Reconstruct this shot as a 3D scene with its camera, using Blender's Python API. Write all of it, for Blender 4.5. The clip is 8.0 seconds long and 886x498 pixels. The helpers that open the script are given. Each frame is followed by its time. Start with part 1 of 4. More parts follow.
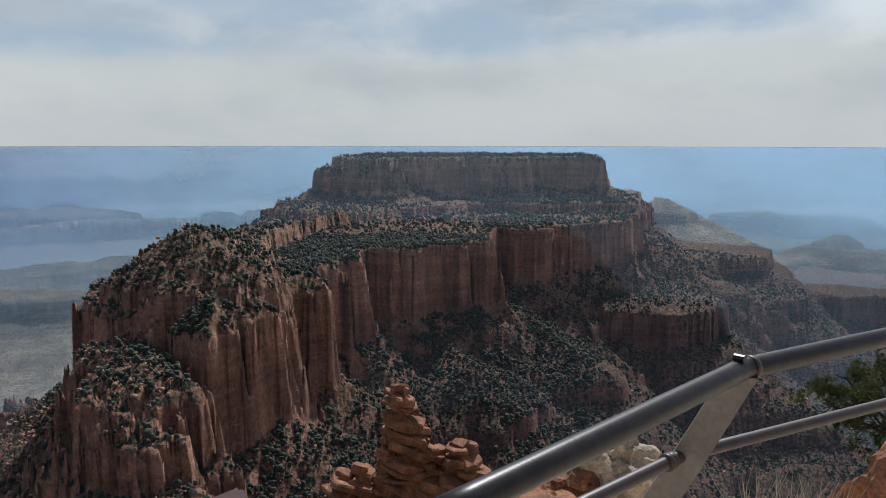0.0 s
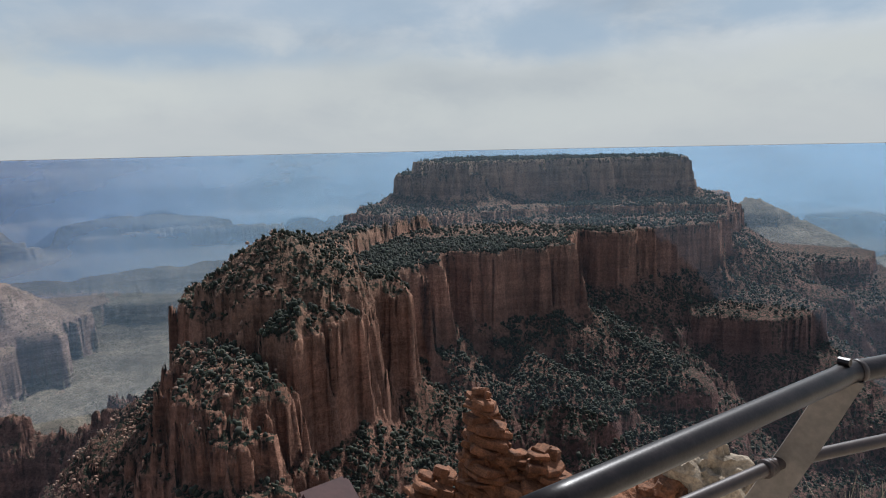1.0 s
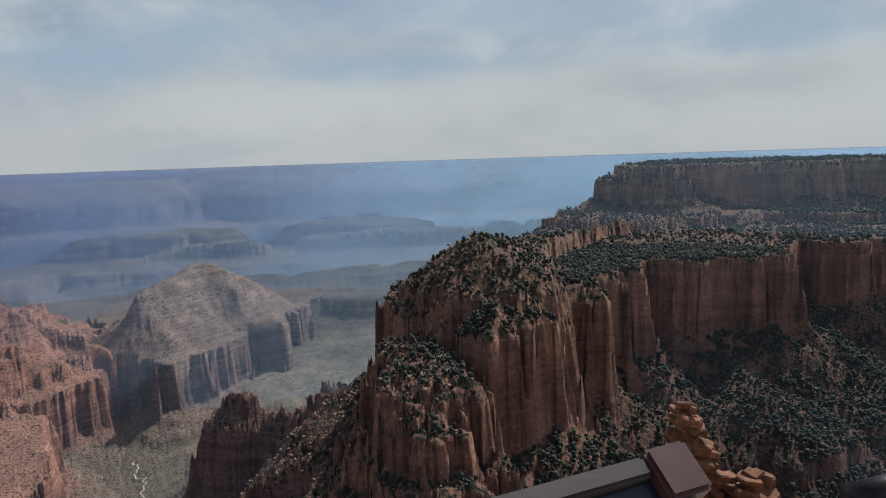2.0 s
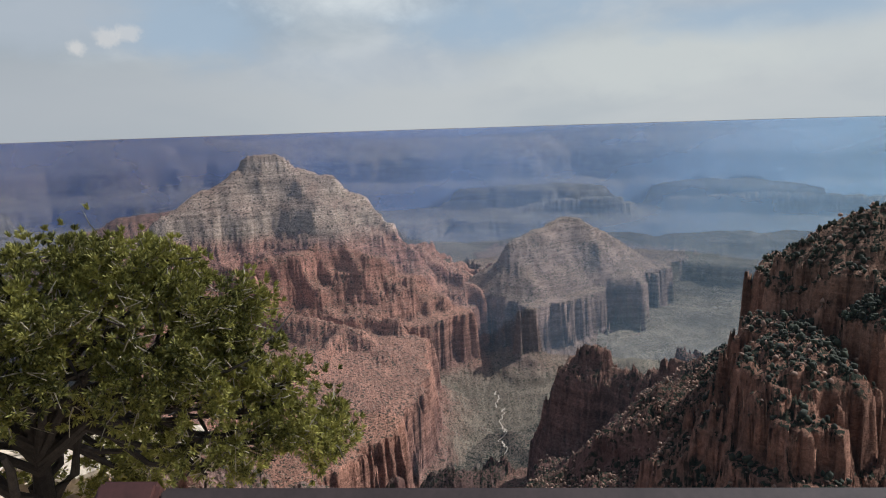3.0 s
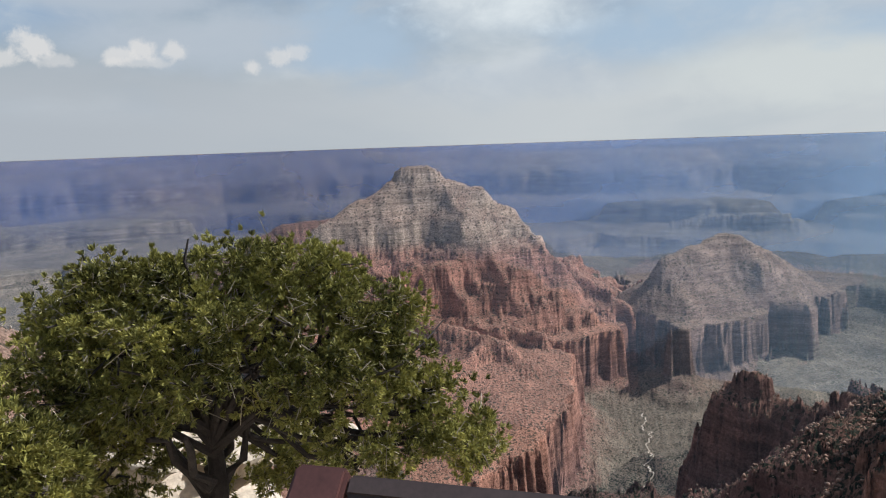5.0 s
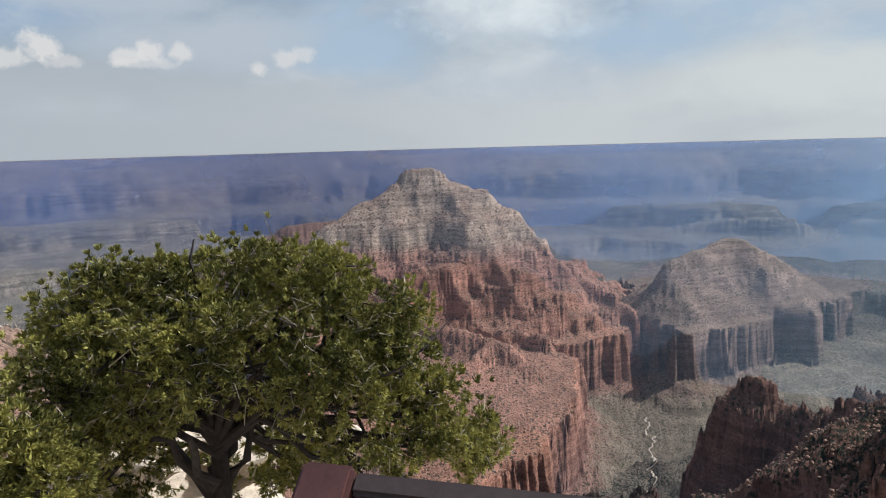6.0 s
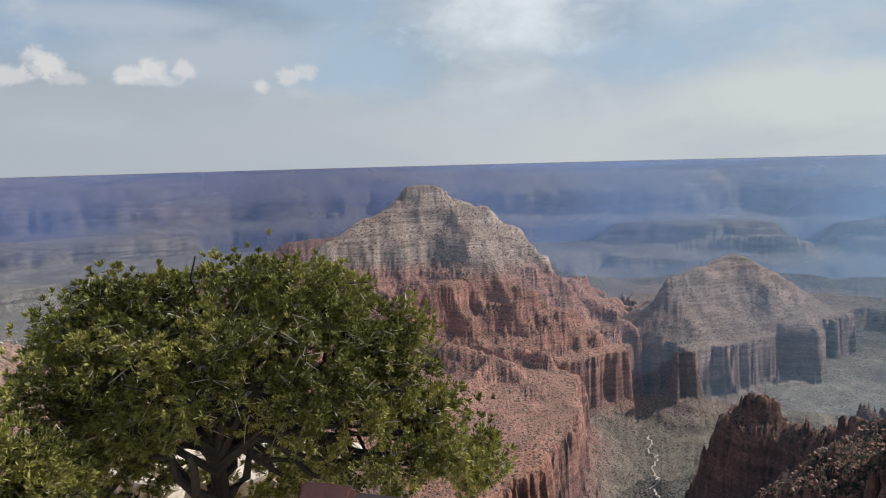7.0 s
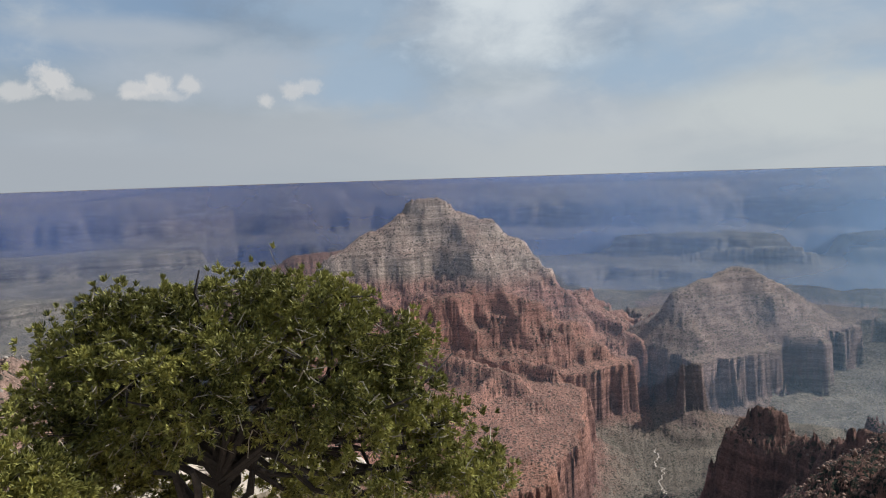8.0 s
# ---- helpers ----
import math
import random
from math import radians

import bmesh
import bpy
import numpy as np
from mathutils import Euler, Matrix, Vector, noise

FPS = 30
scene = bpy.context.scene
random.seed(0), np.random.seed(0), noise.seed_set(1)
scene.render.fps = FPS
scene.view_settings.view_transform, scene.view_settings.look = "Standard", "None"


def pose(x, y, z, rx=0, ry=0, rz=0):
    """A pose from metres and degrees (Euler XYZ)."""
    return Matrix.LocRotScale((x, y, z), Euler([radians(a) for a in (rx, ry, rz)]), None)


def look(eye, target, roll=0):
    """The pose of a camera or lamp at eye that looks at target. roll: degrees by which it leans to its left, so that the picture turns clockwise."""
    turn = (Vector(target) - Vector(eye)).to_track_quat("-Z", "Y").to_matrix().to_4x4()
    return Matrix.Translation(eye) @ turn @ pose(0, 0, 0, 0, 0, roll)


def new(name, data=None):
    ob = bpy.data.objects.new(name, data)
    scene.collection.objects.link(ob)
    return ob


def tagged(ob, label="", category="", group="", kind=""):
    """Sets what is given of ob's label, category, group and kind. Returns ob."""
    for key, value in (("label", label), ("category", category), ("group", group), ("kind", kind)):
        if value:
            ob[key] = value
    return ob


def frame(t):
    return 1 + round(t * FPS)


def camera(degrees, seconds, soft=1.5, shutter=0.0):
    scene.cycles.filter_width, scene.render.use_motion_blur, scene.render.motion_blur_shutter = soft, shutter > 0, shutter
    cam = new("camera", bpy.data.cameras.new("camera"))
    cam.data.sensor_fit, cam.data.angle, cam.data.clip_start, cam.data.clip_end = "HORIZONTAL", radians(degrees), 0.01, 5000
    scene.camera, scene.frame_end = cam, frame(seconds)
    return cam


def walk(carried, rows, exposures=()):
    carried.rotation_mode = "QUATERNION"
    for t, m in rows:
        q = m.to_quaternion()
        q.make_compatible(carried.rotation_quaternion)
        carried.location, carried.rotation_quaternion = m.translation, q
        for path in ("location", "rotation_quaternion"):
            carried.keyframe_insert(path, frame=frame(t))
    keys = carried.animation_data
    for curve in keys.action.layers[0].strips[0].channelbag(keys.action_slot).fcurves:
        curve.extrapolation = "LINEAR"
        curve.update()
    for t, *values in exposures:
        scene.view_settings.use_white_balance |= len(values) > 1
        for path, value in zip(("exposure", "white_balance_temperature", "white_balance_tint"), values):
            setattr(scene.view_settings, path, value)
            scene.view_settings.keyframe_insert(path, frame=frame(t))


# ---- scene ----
# a phone held at eye height; metres, then degrees: yaw, pitch, roll
cam = camera(63.86, 8.0, 1.0)
EYE = 1.55
ROWS = [
    (0, 0.000, 0.000, 1.550, 0.00, -8.65, -0.07),
    (0.5, -0.008, -0.009, 1.548, 2.12, -8.99, -0.08),
    (1, -0.020, -0.024, 1.547, 6.33, -8.29, 1.17),
    (1.2, -0.036, -0.037, 1.545, 7.17, -8.12, 1.40),
    (2.3, -0.240, -0.238, 1.532, 33.43, -7.47, 1.61),
    (2.5, -0.256, -0.265, 1.530, 41.80, -8.01, 1.50),
    (3, -0.257, -0.314, 1.532, 51.18, -10.03, 1.77),
    (3.5, -0.257, -0.337, 1.537, 57.92, -10.27, 1.48),
    (4, -0.254, -0.348, 1.541, 60.17, -9.71, 1.32),
    (4.5, -0.249, -0.359, 1.543, 62.53, -8.82, 2.34),
    (6, -0.238, -0.374, 1.541, 63.51, -8.47, 1.56),
    (6.5, -0.237, -0.375, 1.542, 63.74, -7.74, 1.31),
    (7, -0.238, -0.373, 1.543, 63.63, -7.13, 1.50),
    (7.5, -0.238, -0.369, 1.547, 63.97, -6.22, 1.67),
    (8, -0.237, -0.365, 1.547, 63.95, -6.08, 1.78),
]
walk(cam, [(t, pose(x, y, z, 90 + pitch, roll, yaw)) for t, x, y, z, yaw, pitch, roll in ROWS], [(0.0, -0.04, 5740, 10), (1.2, -0.05, 5740, 10), (2.4, -0.24, 5740, 10), (3.4, 0.06, 5740, 10), (6.5, 0.1, 5740, 10), (8.0, -0.1, 5710, 10)])

# ---------------- light ----------------
SUN_AZ, SUN_EL = 12.0, 46.0
scene.view_settings.exposure = 0.0
world = bpy.data.worlds.new("sky")
scene.world = world
world.use_nodes = True
wt = world.node_tree
wt.nodes.clear()


def node(nt, kind, operation="", data_type="", blend_type="", interpolation_type=""):
    """A node of that kind, with what is given of its settings."""
    made = nt.nodes.new(kind)
    if operation:
        made.operation = operation
    if data_type:
        made.data_type = data_type
    if blend_type:
        made.blend_type = blend_type
    if interpolation_type:
        made.interpolation_type = interpolation_type
    return made


def wn(kind, **settings):
    return node(wt, kind, **settings)


sky = wn("ShaderNodeTexSky")
sky.sky_type, sky.sun_disc, sky.dust_density = "NISHITA", False, 2.0
sky.sun_elevation, sky.sun_rotation = radians(SUN_EL), radians(SUN_AZ)
co = wn("ShaderNodeTexCoord")
sep = wn("ShaderNodeSeparateXYZ")
wt.links.new(co.outputs["Generated"], sep.inputs[0])


def wmath(op, a, b):
    n = wn("ShaderNodeMath", operation=op)
    for k, v in enumerate((a, b)):
        if isinstance(v, (int, float)):
            n.inputs[k].default_value = v
        else:
            wt.links.new(v, n.inputs[k])
    return n.outputs[0]


def wspan(v, a, b, c=0.0, d=1.0, smooth=True):
    n = wn("ShaderNodeMapRange", interpolation_type="SMOOTHSTEP" if smooth else "LINEAR")
    for key, x in (("From Min", a), ("From Max", b), ("To Min", c), ("To Max", d)):
        n.inputs[key].default_value = x
    wt.links.new(v, n.inputs["Value"])
    return n.outputs[0]


def wmix(a, b, fac, blend="MIX"):
    n = wn("ShaderNodeMix", data_type="RGBA", blend_type=blend)
    for key, v in (("A", a), ("B", b), ("Factor", fac)):
        if isinstance(v, (int, float)):
            n.inputs[key].default_value = v
        elif isinstance(v, tuple):
            n.inputs[key].default_value = (*v, 1)
        else:
            wt.links.new(v, n.inputs[key])
    return n.outputs["Result"]


def wnoise(scale, stretch, detail, rough, shift=0.0):
    mp = wn("ShaderNodeMapping")
    mp.inputs["Scale"].default_value = (1, 1, stretch)
    mp.inputs["Location"].default_value = (shift, shift * 0.7, 0)
    wt.links.new(co.outputs["Generated"], mp.inputs[0])
    n = wn("ShaderNodeTexNoise")
    n.inputs["Scale"].default_value, n.inputs["Detail"].default_value, n.inputs["Roughness"].default_value = scale, detail, rough
    n.inputs["Distortion"].default_value = 0.25
    wt.links.new(mp.outputs[0], n.inputs["Vector"])
    return n.outputs["Fac"]


# bearing and elevation of the direction, in degrees
bearing = wmath("MULTIPLY", wmath("ARCTAN2", sep.outputs["X"], sep.outputs["Y"]), 57.2958)
height = sep.outputs["Z"]
rising = wmath("MULTIPLY", wmath("ARCSINE", height, 0.0), 57.2958)
broad = wnoise(2.6, 3.2, 6, 0.5, 3.0)
fine_c = wnoise(7.0, 2.0, 6, 0.55, 1.0)
wisp = wnoise(16.0, 1.6, 5, 0.6, 5.0)
ragged = wmath("ADD", wmath("MULTIPLY", wmath("SUBTRACT", fine_c, 0.5), 2.2), wmath("MULTIPLY", wmath("SUBTRACT", wisp, 0.5), 1.3))


def bank(az, el, half_az, half_el, soft=0.7, torn=ragged):
    """How much a cloud bank or a gap round that bearing and elevation covers."""
    u = wmath("DIVIDE", wmath("SUBTRACT", bearing, az), half_az)
    v = wmath("DIVIDE", wmath("SUBTRACT", rising, el), half_el)
    d = wmath("SQRT", wmath("ADD", wmath("MULTIPLY", u, u), wmath("MULTIPLY", v, v)), 0.0)
    return wspan(wmath("ADD", d, torn), 1.0 - soft, 1.0 + soft, 1.0, 0.0)


# pale haze low down, broad soft cloud above it, broken blue higher up
blue = wmix(sky.outputs[0], (0.088, 0.084, 0.078), 1.0, "MULTIPLY")
cloud = wmix((0.41, 0.46, 0.49), (0.63, 0.635, 0.60), wspan(fine_c, 0.3, 0.7))
cover = wmath("MULTIPLY", wspan(broad, 0.34, 0.66, 0.25, 1.0), wspan(height, 0.30, 0.75, 1.0, 0.45))
body_c = wmix(blue, cloud, cover)
low = wmix((0.53, 0.54, 0.51), (0.62, 0.61, 0.555), wspan(broad, 0.35, 0.65))
low = wmix((0.47, 0.475, 0.46), low, wspan(bearing, -95.0, -40.0))
band = wmath("ADD", height, wmath("MULTIPLY", wmath("SUBTRACT", broad, 0.5), 0.16))
full = wmix(low, body_c, wspan(band, 0.05, 0.15))
GAP, DEEP_GAP, BRIGHT, VEIL = (0.42, 0.505, 0.565), (0.29, 0.385, 0.49), (0.68, 0.67, 0.59), (0.50, 0.52, 0.52)
for az, el, ha, he, tint, much in ((-98, 9.5, 9, 2.2, DEEP_GAP, 0.9), (-92, 13.5, 12, 2.5, DEEP_GAP, 0.8), (-81, 7.9, 9, 1.7, VEIL, 0.9), (-87, 10.6, 8, 0.9, VEIL, 0.8), (-69.5, 7.4, 4, 2.2, GAP, 0.8), (-72, 12.5, 6, 2.0, GAP, 0.7),
                                   (-48, 6.9, 6, 1.6, GAP, 0.85), (-41, 9.5, 8, 2.2, GAP, 0.8), (-36, 4.4, 9, 2.2, BRIGHT, 0.8), (-56, 4.6, 7, 1.6, VEIL, 0.5), (-26, 6.9, 9, 1.1, GAP, 0.8), (-30, 8.6, 6, 0.9, VEIL, 0.6),
                                   (-20, 4.6, 10, 1.6, BRIGHT, 0.55), (0.7, 8.2, 7, 1.6, GAP, 0.8), (19, 9.2, 7, 1.5, GAP, 0.85), (21, 5.6, 11, 1.7, BRIGHT, 0.75), (5, 2.6, 16, 1.6, BRIGHT, 0.6), (-14, 10.5, 9, 1.5, GAP, 0.6)):
    full = wmix(full, tint, wmath("MULTIPLY", bank(az, el, ha, he), much))
# the cloud is brightest round one thin place before the sun's side
full = wmix(full, (0.92, 0.90, 0.80), wmath("MULTIPLY", bank(-57.5, 12.6, 6.0, 3.6, 0.8), 0.75))
full = wmix(full, (0.90, 0.89, 0.80), wmath("MULTIPLY", bank(30.0, 9.6, 2.6, 1.8, 0.8), 0.6))
# small bright heaps of cumulus low on one side: bearing, elevation and half size of each
heap = wmath("MULTIPLY", wmath("SUBTRACT", wnoise(42.0, 1.0, 5, 0.62, 8.0), 0.5), 2.4)
for az, el, ha, he, much in ((-92.2, 7.35, 1.35, 1.15, 0.95), (-94.3, 6.45, 1.3, 0.65, 0.75), (-90.9, 6.35, 1.5, 0.5, 0.55), (-86.9, 6.75, 1.2, 0.75, 0.85), (-85.2, 7.25, 0.95, 0.95, 0.9), (-83.0, 7.0, 0.9, 0.75, 0.8), (-85.5, 6.3, 2.6, 0.45, 0.5),
                             (-77.6, 6.0, 0.7, 0.6, 0.8), (-75.6, 6.7, 0.9, 0.7, 0.7), (-74.0, 7.1, 1.1, 0.6, 0.6)):
    full = wmix(full, (0.79, 0.725, 0.63), wmath("MULTIPLY", bank(az, el, ha * 0.85, he * 0.85, 0.42, heap), much * 0.85))
bg = wn("ShaderNodeBackground")
wout = wn("ShaderNodeOutputWorld")
wt.links.new(full, bg.inputs["Color"])
bg.inputs["Strength"].default_value = 0.95
wt.links.new(bg.outputs[0], wout.inputs[0])

sun = bpy.data.lights.new("sun", "SUN")
sun.energy, sun.angle, sun.color = 5.0, radians(0.6), (1.0, 0.94, 0.85)
sun_ob = new("sun", sun)
sa, se = radians(SUN_AZ), radians(SUN_EL)
sun_ob.matrix_world = look((math.sin(sa) * math.cos(se) * 50, math.cos(sa) * math.cos(se) * 50, math.sin(se) * 50), (0, 0, 0))


# ---------------- materials ----------------
def material(name):
    m = bpy.data.materials.new(name)
    m.use_nodes = True
    return m, m.node_tree, m.node_tree.nodes["Principled BSDF"]


def ramp(nt, stops, mode="LINEAR"):
    r = nt.nodes.new("ShaderNodeValToRGB")
    r.color_ramp.interpolation = mode
    e = r.color_ramp.elements
    while len(e) < len(stops):
        e.new(0.5)
    for el, (p, c) in zip(e, stops):
        el.position, el.color = p, (*c, 1)
    return r


def mix(nt, a, b, fac, blend="MIX"):
    m = node(nt, "ShaderNodeMix", data_type="RGBA", blend_type=blend)
    for key, v in (("A", a), ("B", b), ("Factor", fac)):
        if isinstance(v, (int, float)):
            m.inputs[key].default_value = v
        elif isinstance(v, tuple):
            m.inputs[key].default_value = (*v, 1)
        else:
            nt.links.new(v, m.inputs[key])
    return m.outputs["Result"]


def noise_tex(nt, vec, scale, detail=5, rough=0.55):
    n = node(nt, "ShaderNodeTexNoise")
    n.inputs["Scale"].default_value, n.inputs["Detail"].default_value, n.inputs["Roughness"].default_value = scale, detail, rough
    nt.links.new(vec, n.inputs["Vector"])
    return n.outputs["Fac"]


def span(nt, v, a, b, c=0.0, d=1.0):
    n = node(nt, "ShaderNodeMapRange")
    for key, x in (("From Min", a), ("From Max", b), ("To Min", c), ("To Max", d)):
        n.inputs[key].default_value = x
    nt.links.new(v, n.inputs["Value"])
    return n.outputs[0]


CREAM, BUFF, RUST, RED, DEEP, SAGE, GREY = (0.30, 0.25, 0.19), (0.25, 0.18, 0.13), (0.215, 0.115, 0.080), (0.165, 0.088, 0.072), (0.125, 0.080, 0.070), (0.185, 0.150, 0.110), (0.36, 0.275, 0.205)


def canyon_rock(name, beds, slope_tint, scrub, scrub_amount, speck=1.0, banding=0.6, pale=(0.36, 0.27, 0.20), streak=0.9):
    """Bedded canyon rock: colours by the height of the bed, scree and scrub where it is not steep."""
    m, nt, p = material(name)
    geo = node(nt, "ShaderNodeNewGeometry")
    pos = geo.outputs["Position"]
    sx = node(nt, "ShaderNodeSeparateXYZ")
    nt.links.new(pos, sx.inputs[0])
    wob = noise_tex(nt, pos, 0.006, 4)
    zz = node(nt, "ShaderNodeMath", operation="MULTIPLY_ADD")
    nt.links.new(wob, zz.inputs[0])
    zz.inputs[1].default_value = 40
    nt.links.new(sx.outputs["Z"], zz.inputs[2])
    bed = ramp(nt, [((z + 960) / 1000, c) for z, c in beds])
    nt.links.new(span(nt, zz.outputs[0], -940, 60), bed.inputs[0])
    # thin bedding lines
    flat = node(nt, "ShaderNodeMapping")
    flat.inputs["Scale"].default_value = (0.004, 0.004, 0.09)
    nt.links.new(pos, flat.inputs[0])
    lines = noise_tex(nt, flat.outputs[0], 1.0, 6, 0.7)
    col = mix(nt, bed.outputs[0], span(nt, lines, 0.36, 0.64, 0.32, 1.65), banding, "MULTIPLY")
    col = mix(nt, col, span(nt, noise_tex(nt, pos, 0.011, 4, 0.6), 0.35, 0.65, 0.72, 1.3), 1.0, "MULTIPLY")
    # upright stains on the cliffs
    tall = node(nt, "ShaderNodeMapping")
    tall.inputs["Scale"].default_value = (0.045, 0.045, 0.004)
    nt.links.new(pos, tall.inputs[0])
    stain = noise_tex(nt, tall.outputs[0], 1.0, 5, 0.6)
    nsep = node(nt, "ShaderNodeSeparateXYZ")
    nt.links.new(geo.outputs["Normal"], nsep.inputs[0])
    col = mix(nt, col, span(nt, stain, 0.3, 0.7, 0.45, 1.4), span(nt, nsep.outputs["Z"], 0.2, 0.5, streak, 0.0), "MULTIPLY")
    # scree and scrub where it lies flatter
    lie = span(nt, nsep.outputs["Z"], 0.45, 0.8)
    patch = noise_tex(nt, pos, 0.012, 6, 0.6)
    foot = mix(nt, SAGE, slope_tint, span(nt, zz.outputs[0], -840, -795))
    scree = mix(nt, col, foot, span(nt, patch, 0.35, 0.65, 0.35, 0.9))
    col = mix(nt, col, scree, span(nt, nsep.outputs["Z"], 0.5, 0.95, 0.0, 0.75))
    grit = noise_tex(nt, pos, 0.22, 4, 0.85)
    col = mix(nt, col, span(nt, grit, 0.36, 0.66, 0.4, 1.7), 0.75 * speck, "MULTIPLY")
    tuft = noise_tex(nt, pos, 0.20, 2, 0.5)
    lim = node(nt, "ShaderNodeMath", operation="MULTIPLY")
    nt.links.new(lie, lim.inputs[0])
    nt.links.new(span(nt, tuft, 0.66 - 0.2 * scrub_amount, 0.70 - 0.2 * scrub_amount), lim.inputs[1])
    col = mix(nt, col, scrub, lim.outputs[0])
    # single shrubs and pale blocks
    for scale, reachv, tint, amount, keep in ((0.085, 0.30, scrub, 0.9, 0.55), (0.15, 0.26, scrub, 0.8, 0.6), (0.12, 0.24, pale, 0.6, 0.78)):
        cells = node(nt, "ShaderNodeTexVoronoi")
        cells.inputs["Scale"].default_value = scale
        nt.links.new(pos, cells.inputs["Vector"])
        cs_ = node(nt, "ShaderNodeSeparateColor")
        nt.links.new(cells.outputs["Color"], cs_.inputs[0])
        spotm = node(nt, "ShaderNodeMath", operation="MULTIPLY")
        nt.links.new(span(nt, cells.outputs["Distance"], reachv, reachv + 0.1, amount, 0.0), spotm.inputs[0])
        nt.links.new(span(nt, cs_.outputs[0], keep, keep + 0.05), spotm.inputs[1])
        lies = node(nt, "ShaderNodeMath", operation="MULTIPLY")
        nt.links.new(spotm.outputs[0], lies.inputs[0])
        nt.links.new(span(nt, nsep.outputs["Z"], 0.35, 0.65), lies.inputs[1])
        col = mix(nt, col, tint, lies.outputs[0])
    nt.links.new(col, p.inputs["Base Color"])
    p.inputs["Roughness"].default_value = 0.95
    p.inputs["Specular IOR Level"].default_value = 0.1
    bump = node(nt, "ShaderNodeBump")
    bump.inputs["Strength"].default_value, bump.inputs["Distance"].default_value = 0.9, 5.0
    hsum = node(nt, "ShaderNodeMath", operation="ADD")
    nt.links.new(grit, hsum.inputs[0])
    nt.links.new(lines, hsum.inputs[1])
    nt.links.new(hsum.outputs[0], bump.inputs["Height"])
    nt.links.new(bump.outputs[0], p.inputs["Normal"])
    return m


M_MESA = canyon_rock("mesa_rock", [(-800, SAGE), (-690, DEEP), (-560, RED), (-360, RED), (-300, RUST), (-190, (0.29, 0.150, 0.100)), (-120, (0.30, 0.18, 0.12)), (-30, (0.32, 0.235, 0.17))], (0.092, 0.055, 0.041), (0.026, 0.031, 0.02), 0.8, 0.7, banding=0.3, pale=(0.17, 0.105, 0.08))
M_PYRAMID = canyon_rock("temple_rock", [(-940, SAGE), (-830, SAGE), (-805, (0.24, 0.13, 0.10)), (-650, (0.34, 0.17, 0.115)), (-430, (0.30, 0.145, 0.105)), (-400, (0.33, 0.185, 0.13)), (-368, GREY), (-30, (0.38, 0.29, 0.215))], (0.27, 0.150, 0.105), (0.055, 0.050, 0.035), 0.35, 1.25, 0.5, streak=0.15)
M_BENCH = canyon_rock("bench_rock", [(-940, SAGE), (-830, SAGE), (-805, (0.20, 0.135, 0.11)), (-650, (0.22, 0.15, 0.12)), (-400, (0.26, 0.18, 0.135)), (-30, BUFF)], (0.245, 0.170, 0.115), (0.065, 0.062, 0.042), 0.3, 1.1, 0.5, streak=0.5)
M_RIDGE = canyon_rock("ridge_rock", [(-800, DEEP), (-600, RED), (-30, RUST)], (0.22, 0.125, 0.088), (0.05, 0.045, 0.03), 0.4)
M_HILL = canyon_rock("hill_rock", [(-800, DEEP), (-300, RED), (-120, (0.30, 0.17, 0.12)), (-30, BUFF)], (0.34, 0.25, 0.20), (0.06, 0.06, 0.04), 0.4)
M_FLOOR = canyon_rock("floor_rock", [(-800, SAGE), (-650, SAGE), (-400, (0.18, 0.15, 0.11)), (-30, BUFF)], (0.19, 0.16, 0.118), (0.075, 0.075, 0.05), 0.35)


def haze_material(name, colour, amount):
    """Part-transparent sheet coloured as distance haze, uneven and thinner to one side."""
    m, nt, p = material(name)
    nt.nodes.remove(p)
    out = nt.nodes["Material Output"]
    geo = node(nt, "ShaderNodeNewGeometry")
    sx = node(nt, "ShaderNodeSeparateXYZ")
    nt.links.new(geo.outputs["Position"], sx.inputs[0])
    mp = node(nt, "ShaderNodeMapping")
    mp.inputs["Scale"].default_value = (0.0012, 0.0012, 0.003)
    nt.links.new(geo.outputs["Position"], mp.inputs[0])
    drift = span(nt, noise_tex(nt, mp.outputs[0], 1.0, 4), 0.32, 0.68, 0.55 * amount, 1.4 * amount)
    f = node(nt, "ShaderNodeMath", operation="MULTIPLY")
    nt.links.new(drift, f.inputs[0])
    # painted haze: the sheet thins and its tint turns bluer towards -X
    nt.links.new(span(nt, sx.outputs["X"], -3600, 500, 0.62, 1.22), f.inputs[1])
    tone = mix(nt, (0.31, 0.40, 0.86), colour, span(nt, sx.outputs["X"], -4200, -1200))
    d, t = node(nt, "ShaderNodeBsdfDiffuse"), node(nt, "ShaderNodeBsdfTranslucent")
    nt.links.new(tone, d.inputs[0])
    nt.links.new(tone, t.inputs[0])
    both = node(nt, "ShaderNodeMixShader")
    both.inputs[0].default_value = 0.5
    nt.links.new(d.outputs[0], both.inputs[1])
    nt.links.new(t.outputs[0], both.inputs[2])
    clear = node(nt, "ShaderNodeBsdfTransparent")
    fin = node(nt, "ShaderNodeMixShader")
    nt.links.new(f.outputs[0], fin.inputs[0])
    nt.links.new(clear.outputs[0], fin.inputs[1])
    nt.links.new(both.outputs[0], fin.inputs[2])
    nt.links.new(fin.outputs[0], out.inputs["Surface"])
    return m


# ---------------- the canyon ----------------
LAT = np.random.RandomState(7).rand(256, 256).astype(np.float32)


